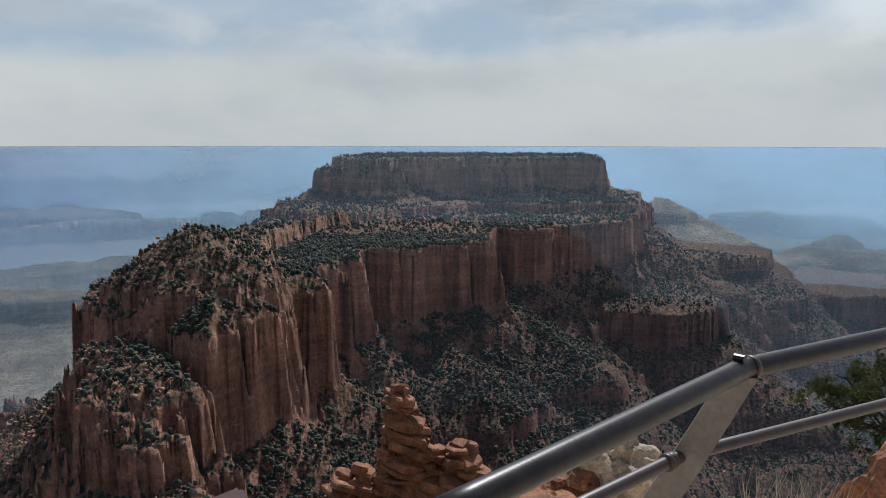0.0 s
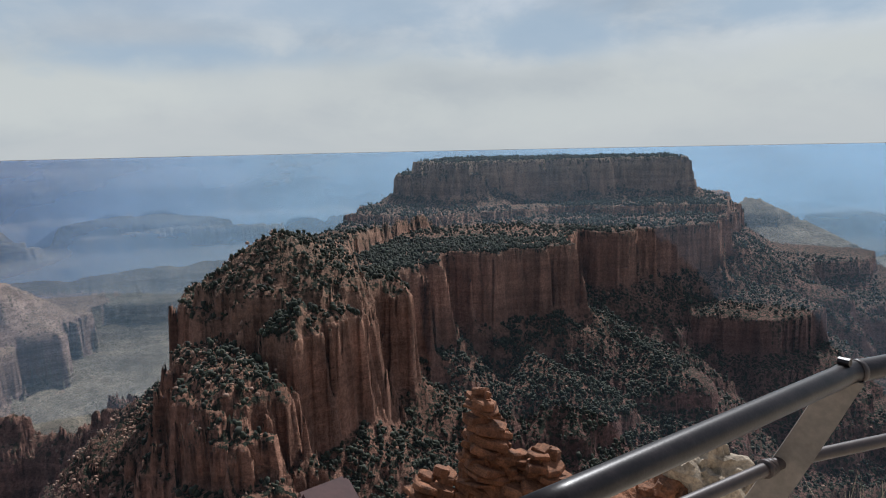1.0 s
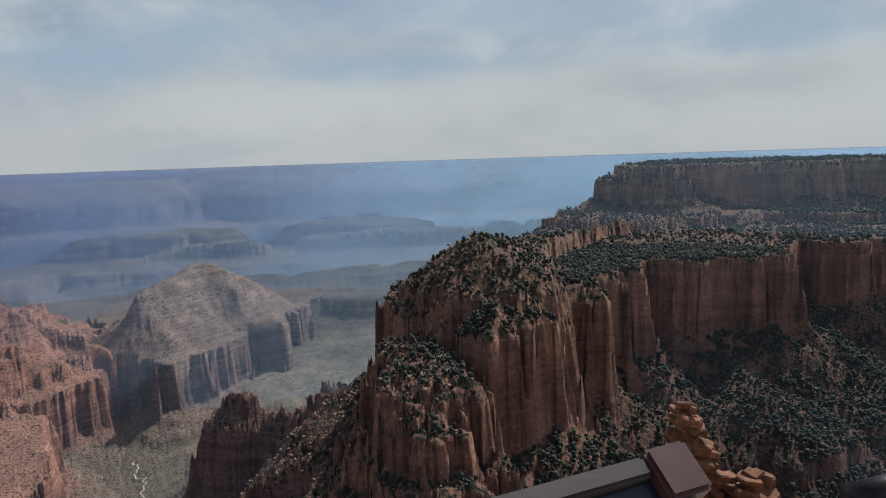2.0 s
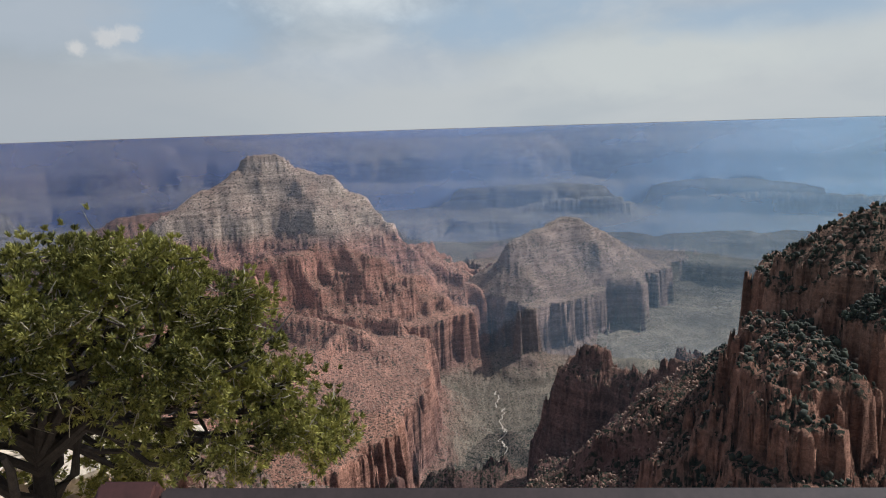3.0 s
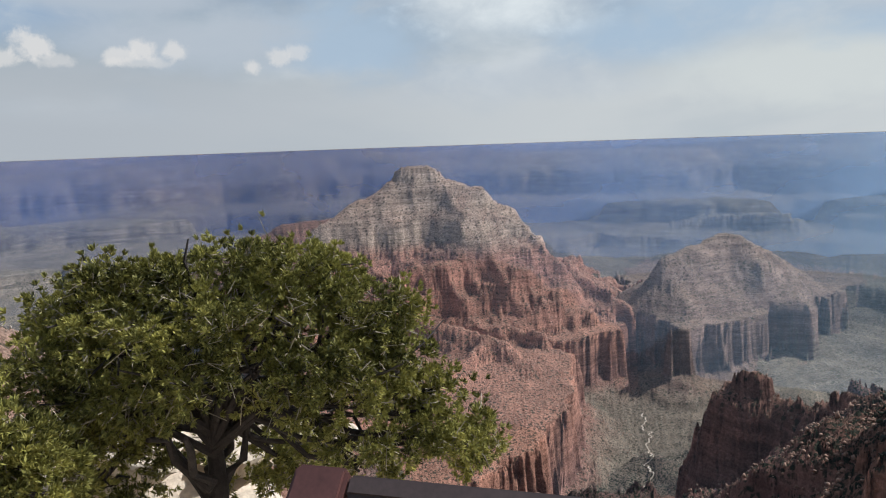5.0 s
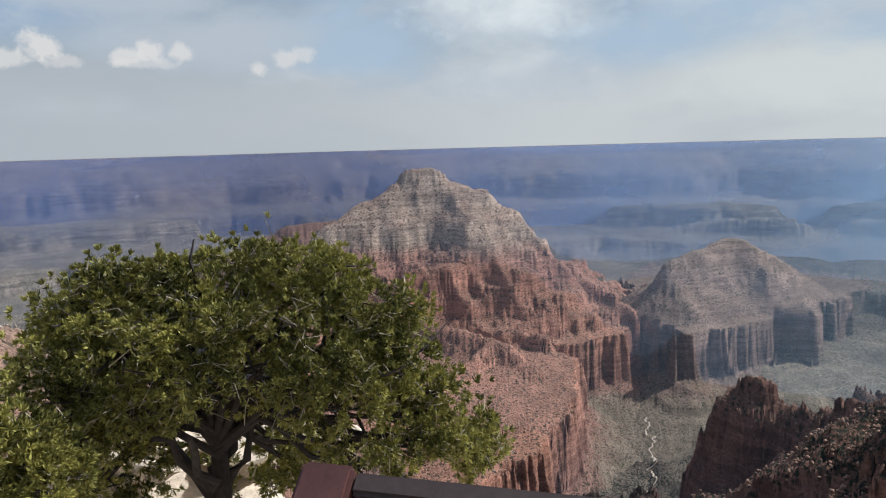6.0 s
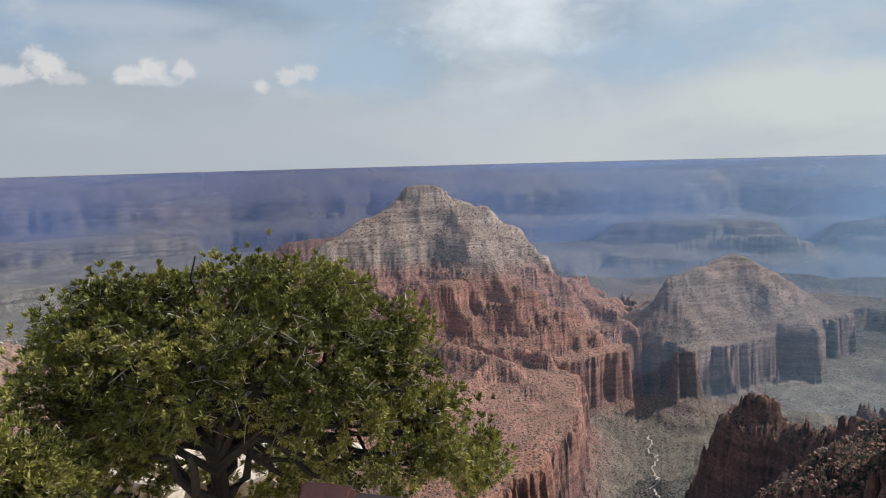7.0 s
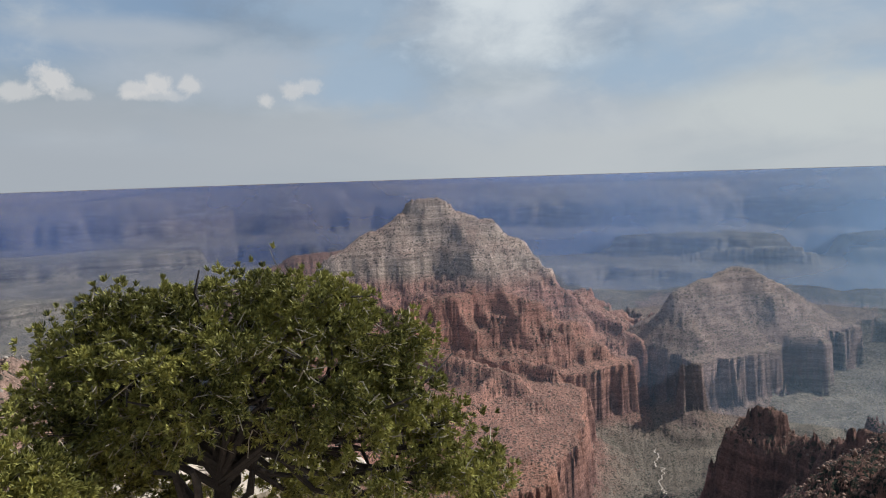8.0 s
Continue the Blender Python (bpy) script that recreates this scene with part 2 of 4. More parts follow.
def vnoise(x, y):
    xi, yi = np.floor(x), np.floor(y)
    fx, fy = (x - xi).astype(np.float32), (y - yi).astype(np.float32)
    fx, fy = fx * fx * (3 - 2 * fx), fy * fy * (3 - 2 * fy)
    i, j = xi.astype(np.int32) & 255, yi.astype(np.int32) & 255
    i1, j1 = (i + 1) & 255, (j + 1) & 255
    a = LAT[i, j] + fx * (LAT[i1, j] - LAT[i, j])
    b = LAT[i, j1] + fx * (LAT[i1, j1] - LAT[i, j1])
    return a + fy * (b - a)


def fbm(x, y, size, octaves=4, gain=0.5, seed=0):
    s, amp, tot = 0, 1.0, 0.0
    for k in range(octaves):
        q = 2.03 ** k / size
        s = s + amp * vnoise(x * q + 13.7 * seed + 31 * k, y * q + 7.1 * seed + 17 * k)
        tot += amp
        amp *= gain
    return s / tot - 0.5


def ridged(x, y, size, octaves=3, seed=0):
    s, amp, tot = 0, 1.0, 0.0
    for k in range(octaves):
        q = 2.03 ** k / size
        s = s + amp * np.abs(2 * vnoise(x * q + 5.3 * seed + 11 * k, y * q + 9.7 * seed + 23 * k) - 1)
        tot += amp
        amp *= 0.5
    return s / tot


def polar(az, r):
    a = np.radians(az)
    return r * np.sin(a), r * np.cos(a)


AZ0, AZ1, COLS, FINE, KEEP = -102.0, 38.0, 1600, 1750, 600
azs = np.linspace(AZ0, AZ1, COLS).astype(np.float32)
rs = np.concatenate([np.geomspace(14, 300, 150)[:-1], np.linspace(300, 3300, FINE - 450), np.linspace(3300, 4900, 302)[1:]]).astype(np.float32)
AZ, RR = np.meshgrid(azs, rs, indexing="ij")
GX, GY = polar(AZ, RR)
GX, GY = GX.astype(np.float32), GY.astype(np.float32)
W1, W2 = fbm(GX, GY, 260, 4, seed=1), fbm(GX, GY, 60, 4, 0.6, seed=2)
FLUTE = ridged(GX, GY, 55, 4, seed=3)
GULLY = ridged(GX, GY, 330, 4, seed=4)
CELL = LAT[(np.floor(GX / 9 + 1.6 * W2 * 3).astype(np.int32)) & 255, (np.floor(GY / 9 + 2 * W1).astype(np.int32)) & 255] - 0.5
CELL = CELL + 0.6 * (LAT[(np.floor(GX / 23 + 2 * W2).astype(np.int32)) & 255, (np.floor(GY / 23).astype(np.int32) + 40) & 255] - 0.5)
RIB = ridged(GX, GY, 150, 3, seed=6)
SWELL = ridged(GX, GY, 260, 2, seed=8)
RUBBLE = fbm(GX, GY, 8, 2, 0.6, seed=12)
BLOCK = fbm(GX, GY, 14, 3, 0.6, seed=5)
Z = np.full(AZ.shape, -2000, np.float32)
WHO = np.zeros(AZ.shape, np.int8)


def seg_dist(px, py, a, b):
    """Distance to a segment, and how far along it."""
    dx, dy = b[0] - a[0], b[1] - a[1]
    u = np.clip(((px - a[0]) * dx + (py - a[1]) * dy) / max(dx * dx + dy * dy, 1e-6), 0, 1)
    return np.hypot(px - a[0] - u * dx, py - a[1] - u * dy), u


class Beds:
    """Slope of each bed of rock: how far out a metre of height takes you."""

    def __init__(self, rows):
        rows = list(rows) + [(rows[-1][0] - 400, 0)]
        zs, run = [rows[0][0]], [0.0]
        for (z0, k), (z1, _) in zip(rows, rows[1:]):
            zs.append(z1)
            run.append(run[-1] + (z0 - z1) * k)
        self.z, self.run = np.array(zs, np.float32), np.array(run, np.float32)

    def down(self, z0, d):
        start = np.interp(-np.asarray(z0), -self.z, self.run)
        return np.interp(start + d, self.run, self.z).astype(np.float32)


def lay(who, sel, z):
    """Keep the higher of what stands there and z."""
    old = Z[sel]
    up = z > old
    old[up] = z[up]
    Z[sel] = old
    w = WHO[sel]
    w[up] = who
    WHO[sel] = w


def reach(pts, out):
    xs, ys = zip(*[polar(a, r) for a, r, *_ in pts])
    return (GX > min(xs) - out) & (GX < max(xs) + out) & (GY > min(ys) - out) & (GY < max(ys) + out)


def crest(who, pts, beds, out=900, gully=0.5, flute=10, block=6, flat=0.0, rib=0.0):
    """A ridge that falls away on both sides of a line of (azimuth, range, height)."""
    sel = reach(pts, out)
    px, py = GX[sel], GY[sel]
    best = np.full(px.shape, -2000, np.float32)
    for p, q in zip(pts, pts[1:]):
        d, u = seg_dist(px, py, polar(*p[:2]), polar(*q[:2]))
        d = np.maximum(d - flat, 0)
        d = d * (1 + gully * (GULLY[sel] - 0.35) * 2) + flute * (FLUTE[sel] - 0.3) + 25 * W2[sel] * np.minimum(d / 60, 1) + rib * (SWELL[sel] - 0.35) * np.minimum(d / 50, 1) + block * (BLOCK[sel] + CELL[sel])
        z = beds.down(p[2] + (q[2] - p[2]) * u, np.maximum(d, 0))
        best = np.maximum(best, z)
    lay(who, sel, best + 5 * BLOCK[sel] + 5 * W2[sel] + 5 * RUBBLE[sel])


def tier(who, pts, top, beds, out=900, gully=0.4, flute=16, block=5, wob=40, rise=None, rib=0.0):
    """A bench with a cliff round it: pts (azimuth, range) go round its edge. top: height of the edge by range."""
    sel = reach(pts, out)
    px, py = GX[sel], GY[sel]
    v = [polar(*p[:2]) for p in pts]
    inside = np.zeros(px.shape, bool)
    dist = np.full(px.shape, 1e9, np.float32)
    for a, b in zip(v, v[1:] + v[:1]):
        d, _ = seg_dist(px, py, a, b)
        dist = np.minimum(dist, d)
        cross = ((a[1] > py) != (b[1] > py))
        xi = a[0] + (py - a[1]) / (b[1] - a[1] + 1e-9) * (b[0] - a[0])
        inside ^= cross & (px < xi)
    s = np.where(inside, -dist, dist)
    s = s + rib * (RIB[sel] - 0.35) + wob * W1[sel] + 0.5 * wob * W2[sel] + flute * (FLUTE[sel] - 0.3) + block * (BLOCK[sel] + CELL[sel])
    out_d = np.maximum(s, 0) * (1 + gully * (GULLY[sel] - 0.35) * 2 * np.clip((s - 30) / 120, 0, 1))
    edge = np.interp(RR[sel], [t[0] for t in top], [t[1] for t in top]).astype(np.float32)
    z = beds.down(edge, out_d)
    if rise:
        z = z + np.minimum(np.maximum(-s, 0) * rise[0], rise[1])
    lay(who, sel, z + 4 * BLOCK[sel] + 6 * W2[sel] + 4 * RUBBLE[sel])


def ledges(top, bottom, every, cliff, slope, seed):
    """Many thin ledges between two heights: drop of each, run on its face, run on the slope."""
    g, z, out = random.Random(seed), top, []
    while z > bottom:
        hgt = every * g.uniform(0.6, 1.4)
        f = g.uniform(0.35, 0.62)
        out += [(z, cliff), (z - hgt * f, slope * g.uniform(0.8, 1.2))]
        z -= hgt
    return out


STEPS = [(-350, 2.2), (-372, 0.3), (-386, 2.0), (-430, 0.4), (-448, 1.8), (-500, 0.4), (-515, 2.4), (-555, 0.10), (-690, 2.2), (-730, 5.0), (-800, 6.0)]
SPREAD = [(-345, 1.2)] + ledges(-352, -396, 24, 0.2, 2.0, 11) + ledges(-400, -636, 36, 0.10, 2.3, 12) + [(-645, 0.10), (-800, 2.2), (-850, 5.0), (-1000, 6.0)]
SKIRT = [(-312, 1.5), (-362, 0.35), (-378, 1.4), (-420, 0.3), (-434, 1.4), (-462, 0.3), (-476, 1.5), (-555, 0.2), (-690, 2.2), (-800, 6.0)]
CLIFFS = Beds([(0, 0.2), (-128, 1.5), (-165, 0.08), (-250, 0.12)] + SKIRT)
SHELVES = Beds([(0, 0.8), (-150, 1.2), (-158, 0.15), (-215, 1.5)] + SKIRT)
TEMPLE = Beds([(0, 0.5), (-112, 0.35), (-150, 1.6), (-200, 0.9), (-250, 1.5), (-300, 0.8)] + SPREAD)
LOW = Beds([(0, 1.2)] + STEPS)
SPUR = Beds([(0, 1.3)] + SKIRT)
STAIRS = Beds([(0, 1.5), (-190, 1.0), (-196, 0.15), (-235, 0.9), (-250, 0.12), (-310, 1.5), (-800, 2.0)])
GENTLE = Beds([(0, 1.7), (-555, 1.6), (-800, 4.0)])

# floor of the valley, rising to the plain and the far rim
wander = np.interp(RR, [1300, 1600, 1900, 2200], [-47.6, -47.0, -46.6, -47.5])
off = np.abs(AZ - wander) * RR * 0.01745
floor_z = -885 + 0.25 * off * (RR < 3000) - 40 * np.clip((1900 - RR) / 1500, 0, 1)
floor_z = np.minimum(floor_z, -770 + 60 * W1)
mesh_far = np.clip((RR - 2500) / 700, 0, 1)
spread = RR + 420 * (ridged(GX, GY, 900, 4, seed=14) - 0.35) * np.clip((RR - 2600) / 600, 0, 1)
rim_low = np.interp(AZ, [-102, -88, -80, -66, -60, 38], [-40, -48, -76, -76, -46, -40])
far = np.interp(spread, [2300, 3000, 3300, 3320, 3700, 3720, 4150, 4170, 4420, 4440, 4560, 4640], [-850, -760, -720, -650, -610, -530, -475, -390, -330, -220, -150, -100])
far = np.where(RR > 4700, np.maximum(far, -100 + (rim_low + 100) * np.clip((RR - 4700) / 50, 0, 1)), np.minimum(far, -95))
far = np.where(RR > 4830, np.interp(RR, [4830, 4860], [-70, -34]), far)
floor_z = floor_z * (1 - mesh_far) + (far + 30 * W1 * np.clip((4600 - RR) / 300, 0, 1)) * mesh_far - (1 - mesh_far) * 110 * (0.5 - GULLY)
slope_near = -10 - (RR - 14) * 1.1
floor_z = np.maximum(floor_z, np.maximum(slope_near, -1050))
lay(0, np.ones(AZ.shape, bool), floor_z.astype(np.float32).ravel())

(WALL, PROMONTORY, SHELF, CAP, SHOULDER, SPURS, PEAK, SIDE_BUTTE, PLATFORM, NEAR_SPUR, BENCH, DOME, RIDGE, FAR_BUTTE, FAR_BENCH, FAR_KNOB, FAR_TEMPLE, HILL, APRON, TERRACE, FAR_MESA) = range(1, 22)
# the great mesa: lower wall, middle shelf, cap
tier(WALL, [(-22.4, 715), (-20.8, 735), (-20.0, 700), (-18.7, 628), (-16.4, 690), (-14.4, 765), (-11.0, 850), (-8.0, 945), (-6.8, 1130), (-5.6, 1080), (-2.9, 1085), (0.4, 1150), (3.5, 1205), (4.6, 1440), (7.5, 1400), (11, 1500), (14.4, 1600), (16.4, 1950), (15, 2700), (-8, 2700), (-14, 1900), (-18, 1300), (-25.4, 900), (-25.0, 800), (-23.8, 735)],
     [(560, -137), (640, -138), (950, -156), (1330, -171), (1700, -175)], Beds([(0, 0.2), (-128, 1.5), (-165, 0.08), (-240, 0.12), (-268, 1.3)] + SKIRT[1:]), wob=20, flute=40, block=7, rib=95)
crest(PROMONTORY, [(-20.8, 750, -100), (-20.4, 755, -92), (-19.8, 760, -84), (-17.5, 880, -104), (-15, 1050, -128), (-10, 1400, -140), (-4, 1800, -150)], Beds([(0, 1.45), (-138, 0.3), (-180, 0.15), (-300, 1.5), (-800, 2)]), out=300, gully=0.2, flute=12, block=9)
tier(SHELF, [(-14, 1700), (-9, 1560), (-4, 1620), (2, 1800), (9, 1800), (15.3, 1850), (15.5, 2100), (13, 2650), (-7, 2600), (-13, 1900)], [(1500, -154), (2600, -154)], SHELVES, wob=25, flute=26, block=7, rib=50)
tier(CAP, [(-8.8, 1950), (-4.3, 1850), (2, 1960), (9, 2060), (12.7, 2110), (11, 2500), (-6, 2450)], [(1800, -44), (2600, -40)], CLIFFS, out=400, wob=30, flute=36, block=6, rib=80)
tier(CAP, [(-10.2, 1960), (-6.5, 1860), (-3, 1850), (-3, 2300), (-9, 2300)], [(1800, -78), (2600, -74)], CLIFFS, out=300, wob=20, flute=30, block=7)
# stepped shoulder in front of the wall
tier(SHOULDER, [(-21.8, 560), (-24, 545), (-26.4, 600), (-27.2, 690), (-24, 720), (-22, 640)], [(500, -174), (760, -186)], STAIRS, wob=16, flute=20, block=13, rise=(0.3, 24), rib=30)
tier(SHOULDER, [(-21.2, 505), (-24, 485), (-27.5, 530), (-29, 640), (-23, 600)], [(480, -204), (760, -222)], STAIRS, wob=16, flute=20, block=13, rise=(0.3, 20), rib=30)
tier(SHOULDER, [(-19.8, 480), (-23, 450), (-28, 480), (-30.3, 600), (-23, 560)], [(440, -232), (760, -262)], Beds([(0, 1.5), (-230, 0.3), (-262, 1.4), (-290, 0.2), (-330, 1.5), (-800, 2)]), wob=16, flute=20, block=13, rise=(0.3, 20), rib=30)
# spurs under the wall
def terrace(who, pts, top, cliff, seed):
    """A flat-topped spur: one cliff, then ledges down."""
    tier(who, pts, [(1000, top), (2500, top)], Beds([(0, 0.1), (top, 0.08)] + [(top - cliff, 2.0)] + ledges(top - cliff - 25, top - cliff - 140, 24, 0.12, 2.3, seed) + [(top - cliff - 200, 2.2), (-900, 3.0)]), wob=30, flute=18, block=5, rib=44, rise=(0.08, 14))


terrace(TERRACE, [(13.5, 1950), (20, 1960), (24.6, 2080), (25, 2300), (14, 2500)], -312, 34, 31)
terrace(TERRACE, [(16, 1800), (22, 1790), (26.2, 1880), (28, 2000), (25, 2300), (15, 2300)], -386, 34, 32)
terrace(TERRACE, [(9.5, 1520), (13, 1390), (18, 1400), (21.5, 1480), (22.3, 1570), (19, 1800), (10, 1750)], -330, 60, 33)
terrace(TERRACE, [(26, 2350), (30, 2250), (32, 2350), (38, 2300), (40, 2700), (27, 2800)], -440, 90, 34)
crest(SPURS, [(6.0, 1310, -292), (9.1, 1165, -322), (11.5, 1080, -326), (13.5, 950, -430)], SPUR, out=600, block=4, rib=60, gully=0.3)
crest(SPURS, [(-2.2, 1115, -288), (2.2, 960, -298), (4.2, 860, -350), (6, 740, -430)], SPUR, out=600, block=4, rib=60, gully=0.3)
crest(SPURS, [(6, 880, -480), (18, 1000, -478), (28, 1250, -520), (42, 1450, -540)], Beds([(0, 1.0), (-440, 1.6)] + ledges(-470, -700, 34, 0.15, 2.4, 35) + [(-702, 2.0), (-1000, 2.0)]), out=700, block=4, rib=110, gully=0.4)
crest(SPURS, [(15, 1400, -400), (17, 1220, -440), (18, 1050, -500)], SPUR, out=600, block=4, rib=60, gully=0.3)
# red ridge that runs out from under it
crest(RIDGE, [(-26.5, 860, -290), (-30, 1000, -338), (-33.6, 1090, -360), (-35.2, 1150, -400), (-37.4, 1200, -398), (-38.9, 1215, -372), (-40.0, 1225, -378)], Beds([(0, 0.5), (-360, 0.5)] + ledges(-366, -480, 26, 0.10, 0.8, 5) + [(-482, 0.3), (-540, 0.5), (-580, 0.12), (-720, 1.2), (-900, 3)]), gully=0.4, flute=16, block=6, rib=60)
crest(APRON, [(-28, 760, -345), (-34, 930, -425), (-38, 1080, -500)], Beds([(0, 1.3), (-350, 1.2)] + ledges(-352, -600, 13, 0.25, 2.0, 6) + [(-602, 1.5), (-800, 2)]), gully=0.4, flute=14, block=6, rib=60)
# the pyramid temple
crest(PEAK, [(-74, 2720, -330), (-70.8, 2740, -225), (-68.2, 2800, -180), (-66.8, 2850, -92), (-64.4, 2850, -90), (-63.5, 2850, -150), (-60.2, 2800, -180), (-58.8, 2760, -280), (-57.5, 2740, -366), (-55.5, 2720, -414), (-54.8, 2700, -470), (-50.3, 2590, -538), (-48.4, 2500, -600)], TEMPLE, out=1200, gully=0.4, flute=14, block=2.5, rib=130)
crest(PEAK, [(-70.4, 2740, -300), (-70.2, 2640, -396), (-69.6, 2560, -470), (-66.9, 2430, -552), (-63.2, 2290, -638)], TEMPLE, out=700, gully=0.4, flute=9, block=1.5, rib=110)
crest(PEAK, [(-64.4, 2680, -330), (-62.6, 2510, -440), (-60.5, 2350, -585)], TEMPLE, out=700, gully=0.4, flute=9, block=1.5, rib=110)
crest(PEAK, [(-59.6, 2640, -375), (-57.4, 2490, -478), (-55.0, 2350, -580)], TEMPLE, out=700, gully=0.4, flute=9, block=1.5, rib=110)
crest(SIDE_BUTTE, [(-70.5, 3300, -330), (-75.6, 3300, -350), (-78.0, 3300, -400), (-79.4, 3280, -446)], LOW, out=600, flat=30)
tier(PLATFORM, [(-47.9, 2620), (-48.5, 2480), (-49.5, 2350), (-51.5, 2290), (-54, 2260), (-58, 2250), (-66, 2270), (-74, 2350), (-79, 2900), (-80, 3500), (-60, 3700), (-51, 2800)], [(1800, -648), (4000, -640)], Beds([(0, 1), (-600, 0.1), (-800, 2.2), (-850, 5), (-1000, 6)]), wob=40, flute=40, rise=(0.1, 60), rib=56)
tier(NEAR_SPUR, [(-52.4, 2090), (-52.8, 1870), (-53.8, 1690), (-56.0, 1430), (-60, 1310), (-68, 1170), (-80, 1050), (-92, 940), (-96, 1150), (-80, 1950), (-68, 2300), (-58, 2200), (-55, 2160)], [(700, -642), (2200, -642)], Beds([(0, 0.1), (-630, 0.14), (-800, 1.7), (-950, 3)]), wob=34, flute=40, block=6, rib=70, rise=(0.16, 26))
BANDED = Beds([(0, 1.2), (-515, 1.4)] + ledges(-520, -636, 21, 0.08, 2.4, 3) + [(-640, 0.05), (-950, 0.1), (-1100, 1.0)])
crest(NEAR_SPUR, [(-57.4, 1900, -590), (-58.6, 1950, -566), (-60.5, 2020, -560), (-65, 2150, -546), (-70, 2350, -520)], BANDED, out=600, gully=0.4, flat=10, flute=12, block=3, rib=80)
crest(NEAR_SPUR, [(-60.0, 1980, -563), (-63, 1750, -586), (-68, 1550, -596), (-80, 1330, -585), (-92, 1080, -525)], BANDED, out=600, gully=0.4, flat=10, flute=12, block=3, rib=80)
# bench and butte between
tier(BENCH, [(-48.0, 2600), (-46.9, 2620), (-46.0, 2440), (-44.6, 2350), (-42.6, 2440), (-41, 2500), (-37.6, 2750), (-34, 3110), (-31.3, 3480), (-26, 3700), (-26, 4200), (-50, 4200), (-49, 3000)], [(2000, -641), (4200, -628)], Beds([(0, 0.1), (-620, 0.1), (-785, 2.2), (-840, 5), (-1000, 6)]), wob=36, flute=54, rise=(0.05, 20), rib=100)
crest(DOME, [(-46, 2680, -450), (-44.5, 2760, -428), (-41.8, 2900, -386), (-40.6, 2920, -394), (-38.8, 2980, -456), (-37.4, 3200, -540)], Beds([(0, 0.8), (-405, 1.0)] + ledges(-408, -560, 27, 0.10, 1.7, 7) + [(-562, 1.3), (-634, 0.02), (-900, 0.1), (-1000, 1.0)]), out=800, gully=0.4, flat=12, rib=80, flute=10, block=2)
# far buttes in the haze
crest(FAR_MESA, [(-47, 3950, -480), (-42, 3920, -425), (-38, 3900, -412), (-37, 3900, -440)], Beds([(0, 0.2), (-440, 0.3), (-480, 2.5), (-800, 4)]), out=500, flat=60, gully=0.3)
crest(FAR_MESA, [(-33, 3950, -420), (-27, 3960, -392), (-20, 3950, -398)], Beds([(0, 0.2), (-430, 0.3), (-470, 2.5), (-800, 4)]), out=500, flat=60, gully=0.3)
crest(FAR_BUTTE, [(16.3, 2900, -255), (16.9, 2900, -214), (17.4, 2900, -216), (20.3, 2920, -286), (24.2, 2950, -392), (26, 2960, -470)], Beds([(0, 0.5), (-230, 2.0), (-275, 0.3), (-300, 1.9), (-385, 0.3), (-430, 1.8), (-470, 0.3), (-500, 2), (-800, 3)]), flat=15, gully=0.3, rib=40)
crest(FAR_BENCH, [(23, 3050, -520), (28, 3400, -440), (34, 3450, -450), (44, 3450, -450)], LOW, flat=60)
crest(FAR_KNOB, [(29.2, 3500, -395), (29.8, 3500, -395)], LOW, out=200)
crest(FAR_TEMPLE, [(-41.5, 4480, -262), (-42, 4480, -255), (-44, 4480, -320), (-49, 4450, -380)], Beds([(0, 0.9), (-800, 1.2)]), out=400, gully=0.3)
# hillside beside the lookout
crest(HILL, [(-110, 330, -50), (-97, 380, -76), (-93, 400, -92)], Beds([(0, 1.5), (-120, 0.9), (-200, 1.2), (-800, 1.2)]), out=420, gully=0.5, block=9)

# fewer samples where the ground hardly changes, more on cliffs
step = np.diff(RR, axis=1)
weight = np.hypot(step * 0.35, np.diff(Z, axis=1)) / RR[:, 1:] + 0.0006
k = 15
pad = np.concatenate([weight[:k][::-1], weight, weight[-k:][::-1]])
cs = np.cumsum(np.concatenate([np.zeros((1, weight.shape[1])), pad]), axis=0)
weight = (cs[2 * k + 1:] - cs[:-2 * k - 1]) / (2 * k + 1)
cum = np.concatenate([np.zeros((COLS, 1)), np.cumsum(weight, axis=1)], axis=1)
NR, NZ, NW = (np.empty((COLS, KEEP), np.float32) for _ in range(3))
for c in range(COLS):
    u = np.linspace(0, cum[c, -1], KEEP)
    NR[c] = np.interp(u, cum[c], rs)
    NZ[c] = np.interp(NR[c], rs, Z[c])
    NW[c] = WHO[c][np.clip(np.searchsorted(rs, NR[c]), 0, len(rs) - 1)]
VX, VY = polar(azs[:, None], NR)
VERT = np.stack([VX, VY, NZ], -1).reshape(-1, 3)
ci, ri = np.meshgrid(np.arange(COLS - 1), np.arange(KEEP - 1), indexing="ij")
i0 = (ci * KEEP + ri).ravel()
QUADS = np.stack([i0, i0 + 1, i0 + KEEP + 1, i0 + KEEP], -1)[:, ::-1]
OWNER = NW[:-1, :-1].ravel().astype(int)


def sheet(name, faces, mat):
    used, back = np.unique(faces, return_inverse=True)
    me = bpy.data.meshes.new(name)
    n = len(faces)
    me.vertices.add(len(used))
    me.vertices.foreach_set("co", VERT[used].astype(np.float32).ravel())
    me.loops.add(4 * n)
    me.loops.foreach_set("vertex_index", back.reshape(-1).astype(np.int32))
    me.polygons.add(n)
    me.polygons.foreach_set("loop_start", np.arange(0, 4 * n, 4, dtype=np.int32))
    me.update(calc_edges=True)
    me.validate()
    me.materials.append(mat)
    return new(name, me)


